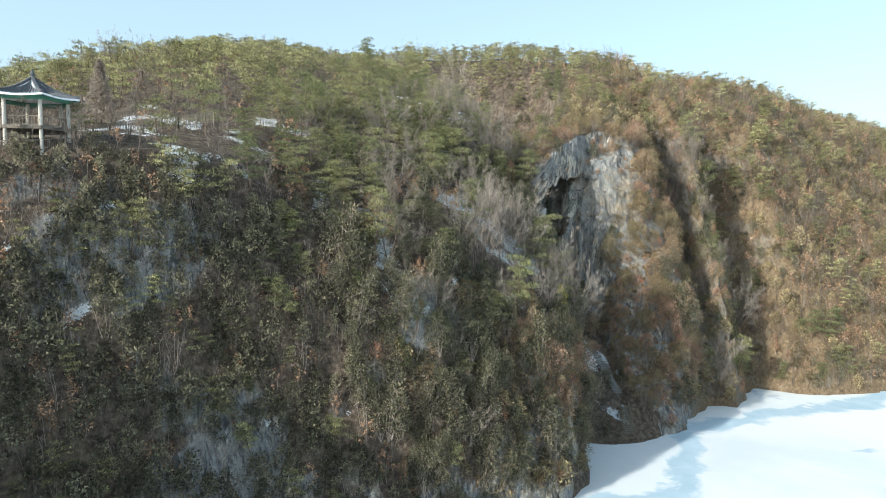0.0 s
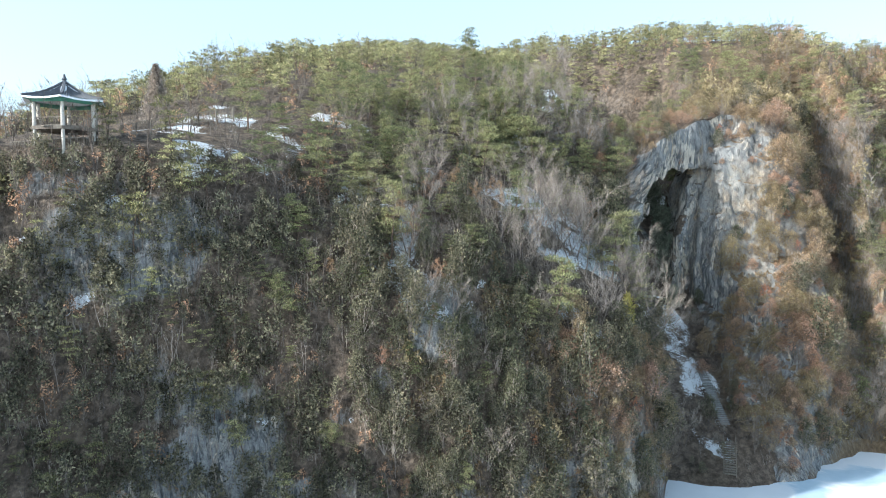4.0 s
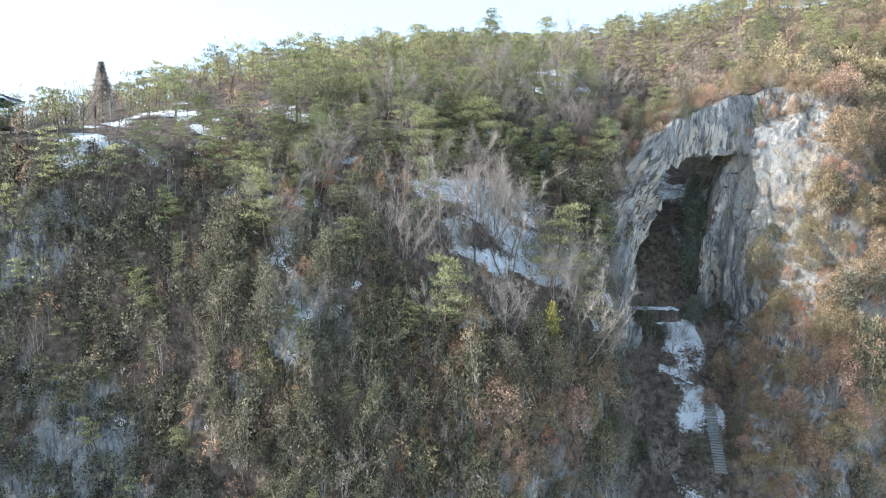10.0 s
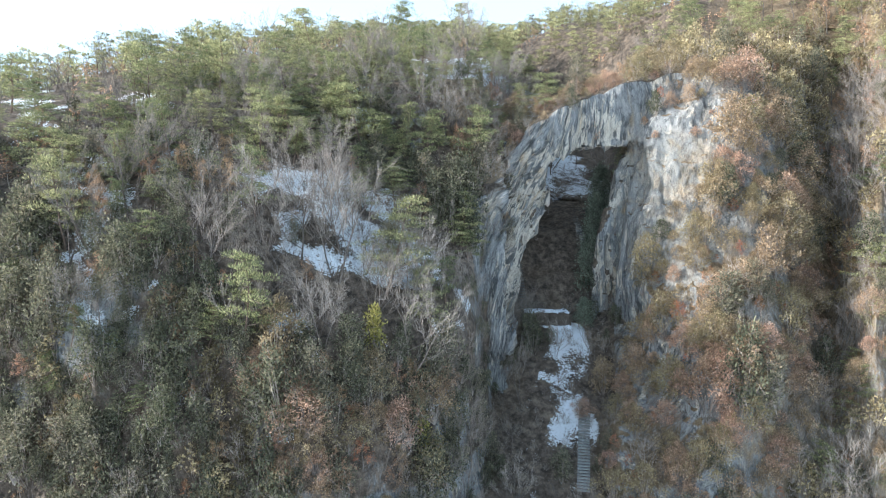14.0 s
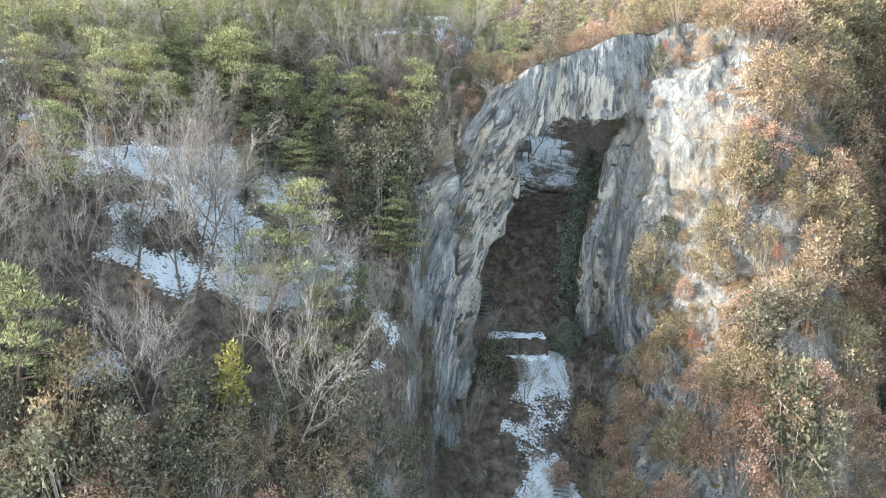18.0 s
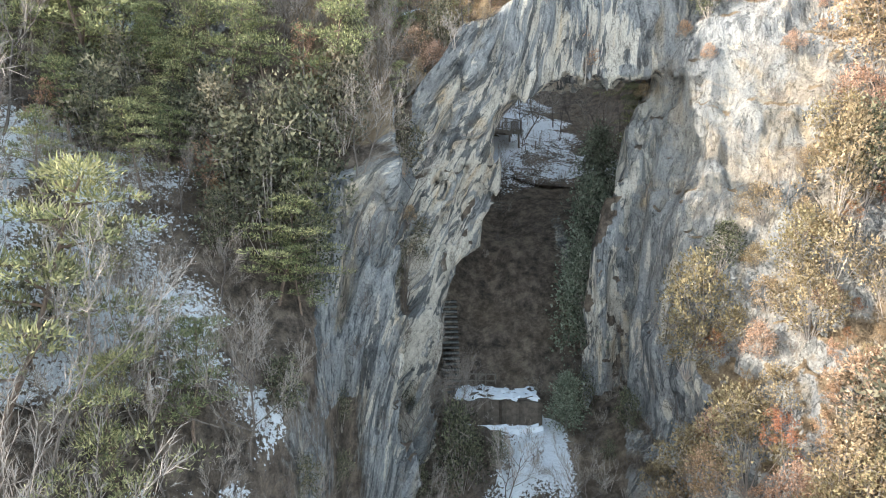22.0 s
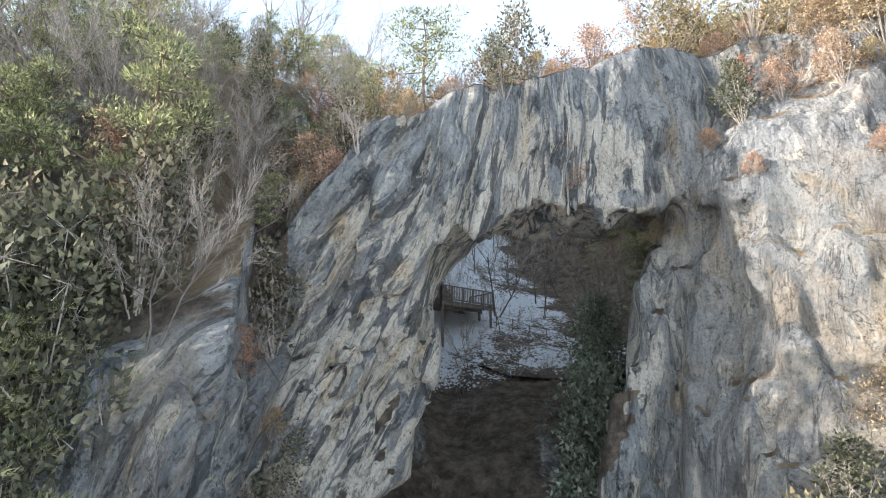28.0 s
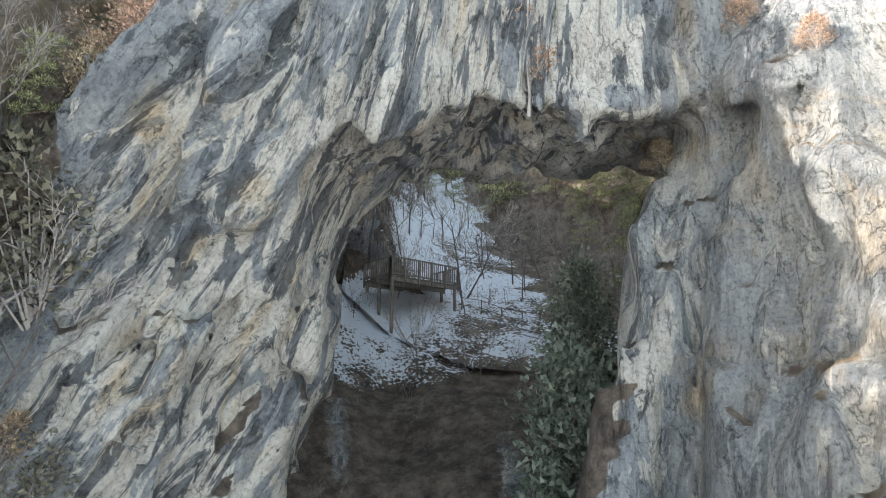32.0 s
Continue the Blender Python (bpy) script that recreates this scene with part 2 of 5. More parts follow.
def dense(keys, levels, rows, step, top=92.0):
    """A table over (place along, height) from a few profiles."""
    fine_keys = np.arange(keys[0], keys[-1] + step, step)
    fine_z = np.arange(-4.0, top, 1.0)
    by_z = np.array([np.interp(fine_z, levels, r) for r in rows])
    return smooth_rows(keys, by_z, fine_keys)


# the long cliff: how far back its face lies at each height, station by station
CLIFF_Z = (-4, 0, 10, 20, 27, 33, 39, 46, 56, 66, 74, 90)
CLIFF_A = (-80, -14, 0, 12, 25, 37, 47, 53, 58, 60, 62.5, 70, 80, 130)
CLIFF_B = [
    (54, 55, 57, 58, 60, 72, 130, 220, 300, 380, 500, 900),
    (55, 56, 57.5, 58.5, 59.5, 61.5, 65, 100, 142, 220, 320, 800),
    (56, 57, 58.5, 59.5, 60.3, 61.5, 64.8, 88, 117, 176, 255, 700),
    (56, 57, 58.5, 60, 61, 63, 68, 88, 113, 158, 205, 500),
    (56.5, 57.5, 59.5, 61, 62.5, 67, 80, 91, 112, 146, 178, 400),
    (57, 58, 59.5, 61.3, 64, 70.5, 81, 90.5, 112, 147, 176, 400),
    (57.5, 58.5, 60, 63, 71.5, 79.5, 85.5, 91.5, 115, 149, 179, 400),
    (60, 61.5, 64, 68.5, 77.5, 83.5, 88, 92.5, 115, 150, 182, 400),
    (67, 68, 71, 75, 81, 85, 88.5, 93, 114, 150, 185, 400),
    (74, 75, 77, 80, 83.5, 86.5, 89.5, 94, 115, 152, 188, 400),
    (112, 112, 112, 112, 112, 112, 114, 126, 140, 157, 184, 400),
    (116, 116, 116, 116, 116, 116, 119, 130, 143, 162, 192, 400),
    (124, 124, 124, 124, 124, 124, 126, 137, 157, 188, 235, 400),
    (150, 150, 150, 150, 150, 150, 150, 150, 161, 189, 240, 400),
]
# the rocks past the gully, by x
ROCK_Z = (-4, 0, 8, 16, 24, 32, 40, 48, 56, 66, 74, 90)
ROCK_X = (8, 21, 24, 27, 30, 34, 39, 42, 45, 50, 54, 58, 70, 90, 140, 300)
ROCK_Y = [
    (150, 150, 150, 150, 150, 150, 150, 150, 152, 160, 180, 400),
    (150, 150, 150, 150, 150, 150, 150, 146, 148, 153, 175, 400),
    (118, 117, 117, 117, 117, 118, 119, 122, 134, 150, 180, 500),
    (92, 94, 100, 107, 112, 115, 117, 121.5, 141, 156, 182, 500),
    (92, 93.5, 99, 106, 112, 115, 117.4, 121, 142, 157, 182, 500),
    (93, 94.5, 99, 105, 111, 114.5, 116.5, 123, 142, 157, 182, 500),
    (96, 97.5, 101.5, 106.5, 111.5, 115, 120, 131, 144, 158, 184, 500),
    (104, 105, 109, 114.5, 120, 125, 131, 138, 147, 160, 182, 400),
    (108, 109, 114, 121, 128, 133, 137, 142, 149, 161, 182, 400),
    (104.5, 105.5, 109, 113, 117, 121.5, 127.5, 134, 143, 158, 180, 400),
    (110, 111, 116, 123, 129.5, 135, 139.5, 145, 154, 173, 206, 400),
    (117, 118, 124, 131, 137, 142, 147, 152, 161, 180, 212, 420),
    (112, 113, 118, 124, 130, 136, 141, 148, 157, 175, 214, 600),
    (118, 119, 126, 134, 142, 149, 156, 163, 171, 186, 218, 900),
    (125, 126, 138, 150, 162, 173, 184, 196, 210, 240, 300, 800),
    (150, 151, 170, 190, 210, 235, 260, 290, 330, 400, 600, 900),
]
CLIFF = dense(CLIFF_A, CLIFF_Z, CLIFF_B, 1.0)
ROCK = dense(ROCK_X, ROCK_Z, ROCK_Y, 0.5)
ARCH_U, ARCH_N = (0.676, 0.737), (0.737, -0.676)


def cliff_axes(x, y):
    return x * 0.89 + y * 0.456, -0.456 * x + 0.89 * y


def arch_axes(x, y):
    ex, ey = x - 15.0, y - 106.0
    return ex * ARCH_U[0] + ey * ARCH_U[1], ex * ARCH_N[0] + ey * ARCH_N[1]


def flow_axes(s, z):
    """Across and along the flutes, which lean over on the arch's leaning limb."""
    w = np.clip((11.0 - s) / 7.0, 0, 1) * np.clip((s + 6.0) / 4.0, 0, 1)
    return s - 0.62 * w * (z - 30.0), z + 0.4 * w * s


def flutes(s, d, z):
    """Sharp-edged hollows drawn out along the flutes."""
    e, g = flow_axes(s, z)
    a = np.abs(fbm(e * 0.55, d * 0.45, g * 0.15, 3))
    b = np.abs(fbm(e * 1.25 + 9, d * 1.0, g * 0.34, 2))
    return 0.35 - a + 0.5 * (0.3 - b)


def gully_floor(x, y):
    ex, ey = x - 27.0, y - 91.0
    along, across = -0.36 * ex + 0.93 * ey, 0.93 * ex + 0.36 * ey
    base = np.interp(along, (-20, -2, 0, 10.7, 17, 22.6, 26, 32, 36, 45, 60, 90, 150), (-9, -1, 0.4, 8.6, 14.0, 18.0, 19.5, 28.0, 31.0, 36.2, 45, 60, 74))
    side = np.abs(across)
    return base + 0.55 * np.clip(side - 4.5, 0, 6.5) - 1.6 * np.maximum(side - np.clip(2.5 + along * 0.7, 2.5, 12.0) - np.clip(along - 30, 0, 40) * 0.5, 0)


def solid(x, y, z, fine=False):
    """Above 0 inside rock and soil."""
    wx = x + 1.6 * fbm(x * 0.07, y * 0.07, z * 0.05, 2)
    wy = y + 1.6 * fbm(x * 0.07 + 31, y * 0.07, z * 0.05, 2)
    a, b = cliff_axes(wx, wy)
    left = b - lookup(CLIFF, a, z, CLIFF_A[0], 1.0, -4.0, 1.0)
    right = wy - lookup(ROCK, wx, z, ROCK_X[0], 0.5, -4.0, 1.0) - np.clip(-wx - 10, 0, 200) * 0.8
    floor = (gully_floor(wx, wy) - z) * 0.7
    s, d = arch_axes(x, y)
    # the arch: a thick leaning band of rock between the two
    front = np.interp(z, (14, 24, 29, 32, 36, 39, 43, 47), (-5.0, -4.5, -4.0, -3.2, -1.0, 0.6, 0.9, -1.5)) * np.clip((9.5 - s) / 7.0, 0.2, 1.0) + np.clip(-s - 1.0, 0, 6) * 0.3
    top = np.interp(s, (-8, -3, -1.8, -0.8, 0.3, 1.8, 5, 8.5, 12.6, 18, 24), (32.5, 33.8, 35.2, 36.8, 38.7, 41.0, 43.5, 45.1, 46.4, 48.0, 48.4))
    arch = np.minimum(np.minimum(front - d, d + 10.0), np.minimum((top - z) * 0.8, np.minimum(s + 7.0, 26.0 - s)))
    # a bushy shoulder of the hill against the arch's outer side
    shoulder = np.minimum(np.minimum((33.0 + np.clip(-d - 1.5, -6, 14) * 0.95 - z) * 0.7, 2.2 - s), np.minimum(s + 9.0, np.minimum(13.0 + d, -0.8 - d)))
    # the turfy hillside that runs up behind the arch's leaning limb
    bank = 39.6 + np.clip(-d - 1.5, 0, 9) * 0.5 + np.clip(s, -6, 3) * 0.35 - np.clip(d + 1.5, 0, 6) * 1.1
    mound = np.minimum(np.minimum((bank - z) * 0.75, np.minimum(3.6 - s, -2.0 - s + np.clip(-1.2 - d, 0, 6) * 5.0)), np.minimum(s + 10.0, np.minimum(d + 12.0, 3.5 - d)))
    # an unseen tall bluff up the shore, added to shade the cliff's far end
    shade_bluff = 41.0 * np.sqrt(np.clip(1 - ((x + 58) / 24) ** 2 - ((y - 22) / 24) ** 2, 0, 1)) - 2.0 - z
    blend = np.maximum(arch, shoulder) + 1.1 * np.log1p(np.exp(-np.minimum(np.abs(arch - shoulder), 30.0) / 1.1))
    body = np.maximum(np.maximum(np.maximum(left, right), np.maximum(shade_bluff, mound)), blend - 0.25)
    # the passage under it
    q = np.clip(-d, -2.0, 12.0)
    lean = 1.0 + np.clip(q, 0, 7) * 0.040
    left_edge = np.interp(z, (10, 18, 25, 27.6, 28.8, 31, 35.5, 37.5, 39, 41), (0.6, 1.0, 1.5, 2.2, 3.6, 4.1, 4.4, 5.3, 6.6, 9.0)) * lean + np.clip(q - 5.5, 0, 7) * -0.5 + np.clip(1.6 - q, 0, 5) * -0.8
    right_edge = np.interp(z, (10, 20, 26.5, 31, 36, 39, 41), (10.0, 10.4, 10.9, 12.1, 13.9, 15.5, 16.8)) + np.clip(q - 2, 0, 12) * 0.6 + np.clip(2 - q, 0, 5) * 0.55 * np.clip((40.5 - z) / 6.0, 0, 1)
    roof = np.interp(s, (2, 6, 8, 12, 15, 17), (38.2, 38.9, 39.3, 39.6, 40.4, 40.8)) + np.clip(4 - q, 0, 6) * -0.25 + np.clip(q - 8, 0, 4) * 6.0
    k = 0.5
    gap = -k * np.log(np.exp(-(s - left_edge) / k) + np.exp(-(right_edge - s) / k) + np.exp(-(roof - z) / k) + np.exp(np.clip(-(d + 24.0) / k, -40, 40)) + np.exp(np.clip(-(9.0 - d) / k, -40, 40)) + 1e-12)
    body = np.minimum(body, -gap)
    cave = 1.0 - np.sqrt(((x - 12.0) / 1.9) ** 2 + ((y - 112.4) / 2.8) ** 2 + ((z - 27.0) / 2.9) ** 2)
    body = np.minimum(body, -cave * 2.0)
    f = np.maximum(body, floor)
    steep = np.clip((body - floor) * 0.5 + 0.5, 0, 1)
    calm = np.clip((22 - s) / 8, 0.45, 1.0) * np.where((s > -5) & (s < 16) & (d > -11) & (z > 30), np.clip((top - z) * 0.4, 0.2, 1), 1.0)
    f = f + steep * 0.8 * np.where((s > -3) & (s < 20) & (z > 20), 0.55, 1.0) * fbm(x * 0.22, y * 0.22, z * 0.09, 3)
    f = f + 0.35 * fbm(x * 0.33, y * 0.33, z * 0.33, 2)
    if fine:
        f = f + steep * np.clip((s - 15) / 5, 0, 1) * (x < 60) * 0.9 * (0.3 - np.abs(fbm(x * 0.33, y * 0.33, z * 0.26, 3)))
        f = f + steep * calm * (0.8 * flutes(s, d, z) + 0.26 * fbm(s * 1.6, d * 1.4, z * 0.55, 3))
    return f


def inside(p, box):
    return np.logical_and.reduce([(p[:, k] > box[k][0]) & (p[:, k] < box[k][1]) for k in range(3)])


def land_sheet(name, box, h, holes=(), fine=False):
    """The land's skin inside a box, from cells of size h; cells within the holes are left to finer sheets."""
    axes = [np.arange(lo, hi + h, h) for lo, hi in box]
    n = [len(a) for a in axes]
    F = np.empty(n, np.float32)
    Y, Z = np.meshgrid(axes[1], axes[2], indexing="ij")
    for i in range(0, n[0], 8):
        X = axes[0][i:i + 8]
        F[i:i + 8] = solid(np.broadcast_to(X[:, None, None], (len(X), *Y.shape)), np.broadcast_to(Y, (len(X), *Y.shape)), np.broadcast_to(Z, (len(X), *Y.shape)), fine)
    S = F > 0
    c = [m - 1 for m in n]
    total = np.zeros((*c, 3), np.float32)
    count = np.zeros(c, np.float32)
    for axis in range(3):
        for o1 in (0, 1):
            for o2 in (0, 1):
                lo = [0, 0, 0]
                rest = [k for k in range(3) if k != axis]
                lo[rest[0]], lo[rest[1]] = o1, o2
                hi = list(lo)
                hi[axis] = 1
                A = tuple(slice(lo[k], lo[k] + c[k]) for k in range(3))
                B = tuple(slice(hi[k], hi[k] + c[k]) for k in range(3))
                cross = S[A] != S[B]
                t = np.where(cross, F[A] / np.where(cross, F[A] - F[B], 1), 0)
                for k in range(3):
                    total[..., k] += cross * (t if k == axis else lo[k])
                count += cross
    live = count > 0
    idx = np.argwhere(live)
    co = total[live] / count[live][:, None] + idx
    co = np.stack([co[:, k] * h + axes[k][0] for k in range(3)], 1)
    number = -np.ones(c, np.int64)
    number[live] = np.arange(len(co))
    quads = []
    for axis in range(3):
        r1, r2 = [k for k in range(3) if k != axis]
        A, B = [slice(1, -1)] * 3, [slice(1, -1)] * 3
        A[axis], B[axis] = slice(0, -1), slice(1, None)
        cross = S[tuple(A)] != S[tuple(B)]
        where = np.argwhere(cross)
        solid_first = S[tuple(A)][cross]
        base = where.copy()
        base[:, r1] += 1
        base[:, r2] += 1
        corner = []
        for o1, o2 in ((0, 0), (1, 0), (1, 1), (0, 1)):
            q = base.copy()
            q[:, r1] -= o1
            q[:, r2] -= o2
            corner.append(number[q[:, 0], q[:, 1], q[:, 2]])
        q = np.stack(corner, 1)
        flip = solid_first if axis != 1 else ~solid_first
        q[~flip] = q[~flip][:, ::-1]
        quads.append(q)
    quads = np.concatenate(quads)
    quads = quads[(quads >= 0).all(1)]
    mid = co[quads].mean(1)
    keep = mid[:, 2] > -1.5
    for hole in holes:
        keep &= ~inside(mid, [(lo + h * 1.3, hi - h * 1.3) for lo, hi in hole])
    quads = quads[keep]
    used = np.unique(quads)
    renum = np.zeros(len(co), np.int64)
    renum[used] = np.arange(len(used))
    co, quads = co[used], renum[quads]
    me = bpy.data.meshes.new(name)
    me.from_pydata(co.tolist(), [], quads.tolist())
    me.update()
    me.materials.append(LAND)
    me.polygons.foreach_set("use_smooth", [True] * len(me.polygons))
    nor = np.empty(len(co) * 3, np.float32)
    me.vertices.foreach_get("normal", nor)
    nor = nor.reshape(-1, 3)
    zones(me, co, nor)
    ob = new(name, me)
    return ob, co, nor, quads


def zones(me, co, nor):
    """Where the land is bare rock, dry grass or under snow."""
    x, y, z = co.T
    up = nor[:, 2]
    a, b = cliff_axes(x, y)
    s, d = arch_axes(x, y)
    low = fbm(x * 0.09, y * 0.09, z * 0.09, 2)
    mid = fbm(x * 0.3, y * 0.3, z * 0.3, 2)
    rock = np.clip((0.62 - up) * 2.2 + 0.5 + 0.25 * low, 0, 1)
    beyond = (d < -8.5) & (y > 114)
    shaded = np.clip((27 - x) / 3, 0, 1) * np.clip((-s - 2) / 3, 0, 1)
    cover = np.clip(0.17 + 0.75 * low + 0.35 * mid + 0.6 * (z < 9), 0, 1) * np.clip((0.6 - up) * 3, 0, 1)
    rock = rock * (1 - shaded) + cover * shaded
    rock = np.where(beyond & (z > 27) & (up > 0.05), 0.0, rock)
    earth = (s > 1.2) & (s < 13.5) & (d < -1) & (d > -24) & (z < 32) & (up > 0.12)
    rock = np.where(earth, np.clip(0.2 + 0.5 * fbm(s * 0.5, z * 0.12, d * 0.1, 2), 0, 0.55), rock)
    lane = np.abs(0.93 * (x - 27) + 0.36 * (y - 91))
    rock = np.where((lane < 5.5) & (up > 0.3) & (y > 92) & (y < 118) & (z < 24), rock * 0.3, rock)
    rock = np.where((s < -0.5) & (s > -16) & (z > 24) & (y < 125) & (d < 0.4), np.minimum(rock, 0.40 + 0.3 * mid), rock)
    rock = np.where((s < -1) & (s > -6.2) & (z > 22) & (z < 34.5 + s * 0.3) & (d >= -1.5), np.maximum(rock, 0.75 + 0.4 * mid), rock)
    turf = (s > -7) & (s < 7) & (d < np.where(s < -1.5, 2.0, -1.2)) & (z > np.where(s < -1.5, 34.5, 37.5)) & (up > 0.15) & (y < 122)
    rock = np.where(turf, np.minimum(rock, 0.25), rock)
    rock = rock * np.interp(x, (30, 36, 42, 60), (1.0, 0.75, 0.40, 0.36))
    rock = np.where(y > 140, np.minimum(rock, 0.45), rock)
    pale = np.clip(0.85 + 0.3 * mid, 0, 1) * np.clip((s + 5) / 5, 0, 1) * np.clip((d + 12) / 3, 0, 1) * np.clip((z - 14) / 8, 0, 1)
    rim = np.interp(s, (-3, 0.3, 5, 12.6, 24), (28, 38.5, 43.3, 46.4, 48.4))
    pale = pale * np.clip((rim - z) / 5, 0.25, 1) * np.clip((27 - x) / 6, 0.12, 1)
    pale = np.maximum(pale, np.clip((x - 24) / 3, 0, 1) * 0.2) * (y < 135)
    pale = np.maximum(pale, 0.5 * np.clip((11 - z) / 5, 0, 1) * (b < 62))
    right = np.clip((x - 26) / 3, 0, 1) * (y > 98)
    grass = np.clip(np.maximum(right, 0.85 * turf) + 0.3 * mid, 0, 1) * (z < 70)
    patch = np.clip(0.60 + 0.7 * low + 0.5 * mid - 0.6 * ((a > 28) & (z > 37)) - 0.45 * ((a > 46) & (b > 76.5)) + 0.14 * ((a > 20) & (z < 37)), 0, 1) * np.clip((a + 10) / 25, 0.45, 1)
    for pa, pb, ra, rb, deep in ((41.5, 70, 6, 4.5, 0.98), (8, 66, 9, 4, 1.0), (51, 73.6, 2.6, 2.2, 0.76), (57, 73.8, 2, 1.8, 0.8), (55, 70.6, 1.8, 1.8, 0.85), (52, 66, 1.6, 2.2, 0.8), (46, 63.4, 1.8, 1.8, 0.8), (43, 65.5, 4, 3, 0.9), (8, 84, 9, 9, 1.05), (2.5, 76, 6, 7, 1.2), (10.5, 77, 5, 5, 1.1), (20, 84, 5, 5, 0.95), (-3, 61.5, 9, 3, 1.1), (30, 75, 6, 6, 0.85)):
        patch = np.maximum(patch, (deep + 1.0 * mid) * np.exp(-((a - pa) / ra) ** 2 - ((b - pb) / rb) ** 2))
    patch = np.clip(patch, 0, 1.05)
    slope = np.clip((a + 60) / 20, 0, 1) * np.clip((63 - a) / 4, 0, 1) * (b < np.where(a < 22, 104, 92)) * (z > 13)
    gully = (0.84 + 0.5 * mid) * np.clip((4.2 + 2.5 * low - np.abs(0.93 * (x - 27) + 0.36 * (y - 91))) / 2, 0, 1) * (y < 113) * (y > 93)
    behind = np.clip((-d - 8.5) / 2, 0, 1) * np.clip((z - 31.5 - 1.5 * mid) / 2, 0, 1) * (z < 54) * (s < 22) * (s > -8) * (1.0 + 0.12 * low + 0.2 * mid)
    base = np.clip((up - 0.12) * 1.9, 0, 0.515)
    snow = base * (0.12 + 0.88 * np.maximum(np.maximum(slope * patch, gully), behind)) * np.where(right > 0.5, 0.2 + behind, 1)
    snow = snow * np.where((s > -7) & (s < 20) & (d > -8.5) & (z > 26) & (d < 6), 0.0, 1.0)
    worn = 0.72 * np.clip((s - 12.5) / 3, 0, 1) * np.clip((41 - z) / 4 + 0.35, 0.25, 1)
    hollow = np.clip(0.5 - 0.9 * flutes(s, d, z), 0, 1)
    e, g = flow_axes(s, z)
    flow = np.stack([e, d, g], 1).astype(np.float32)
    me.attributes.new("flow", "FLOAT_VECTOR", "POINT").data.foreach_set("vector", flow.ravel())
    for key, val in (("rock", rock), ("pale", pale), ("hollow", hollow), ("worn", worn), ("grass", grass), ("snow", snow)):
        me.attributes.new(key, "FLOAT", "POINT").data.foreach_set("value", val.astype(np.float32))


ARCH_BOX = [(3.0, 37.0), (97.0, 130.0), (10.0, 51.0)]
LEFT_BOX = [(-78.0, 33.0), (30.0, 132.0), (-2.4, 56.0)]
RIGHT_BOX = [(31.5, 100.0), (92.0, 160.0), (-2.4, 62.0)]
FAR_BOX = [(-300.0, 340.0), (-60.0, 420.0), (-6.0, 92.0)]
natural_arch, arch_co, arch_no, arch_q = land_sheet("natural_arch", ARCH_BOX, 0.23, fine=True)
cliff, cliff_co, cliff_no, cliff_q = land_sheet("cliff", LEFT_BOX, 0.75, [ARCH_BOX], fine=True)
spur, spur_co, spur_no, spur_q = land_sheet("rock_spur", RIGHT_BOX, 0.85, [ARCH_BOX], fine=True)
hills, hills_co, hills_no, hills_q = land_sheet("hillside", FAR_BOX, 3.2, [ARCH_BOX, LEFT_BOX, RIGHT_BOX])
tagged(natural_arch, "natural limestone arch with a tall open passage, streaked grey and cream", "rock arch", kind="structure")
tagged(cliff, "shaded limestone cliff with brown leaf litter and patches of old snow", "cliff", kind="structure")
tagged(spur, "sunlit limestone spurs with dry tan grass above the frozen lake", "cliff", kind="structure")
tagged(hills, "wooded winter hillside with brown leaf litter", "hillside", kind="structure")

bm = bmesh.new()
bmesh.ops.create_grid(bm, x_segments=40, y_segments=40, size=2500)
me = bpy.data.meshes.new("lake_ice")
bm.to_mesh(me)
bm.free()
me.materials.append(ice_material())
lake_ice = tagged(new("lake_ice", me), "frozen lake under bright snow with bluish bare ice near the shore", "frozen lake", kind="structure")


# ---- plants ----
class Soup:
    """Triangles gathered for one mesh."""

    def __init__(self):
        self.co, self.tri = [], []

    def cone(self, p, q, r0, r1, sides=3):
        w = (q - p)
        if w.length < 1e-6:
            return
        u = w.orthogonal().normalized()
        v = w.normalized().cross(u)
        n = len(self.co)
        ring = [u * math.cos(6.2832 * k / sides) + v * math.sin(6.2832 * k / sides) for k in range(sides)]
        self.co += [p + e * r0 for e in ring]
        if r1 > 0:
            self.co += [q + e * r1 for e in ring]
            for k in range(sides):
                j = (k + 1) % sides
                self.tri += [(n + k, n + j, n + sides + j), (n + k, n + sides + j, n + sides + k)]
        else:
            self.co.append(q)
            self.tri += [(n + k, n + (k + 1) % sides, n + sides) for k in range(sides)]

    def blade(self, p, way, side, length, width):
        n = len(self.co)
        self.co += [p - side * width * 0.5, p + side * width * 0.5, p + way * length]
        self.tri.append((n, n + 1, n + 2))

    def leaf(self, p, way, side, length, width):
        n = len(self.co)
        m = p + way * length * 0.5
        self.co += [p, m - side * width * 0.5, p + way * length, m + side * width * 0.5]
        self.tri += [(n, n + 1, n + 2), (n, n + 2, n + 3)]

    def mesh(self, name, mat):
        me = bpy.data.meshes.new(name)
        me.from_pydata([tuple(c) for c in self.co], [], self.tri)
        me.materials.append(mat)
        me.update()
        return me


def aim(rng, up=0.0):
    v = Vector((rng.gauss(0, 1), rng.gauss(0, 1), rng.gauss(0, 1) + up))
    return v.normalized()


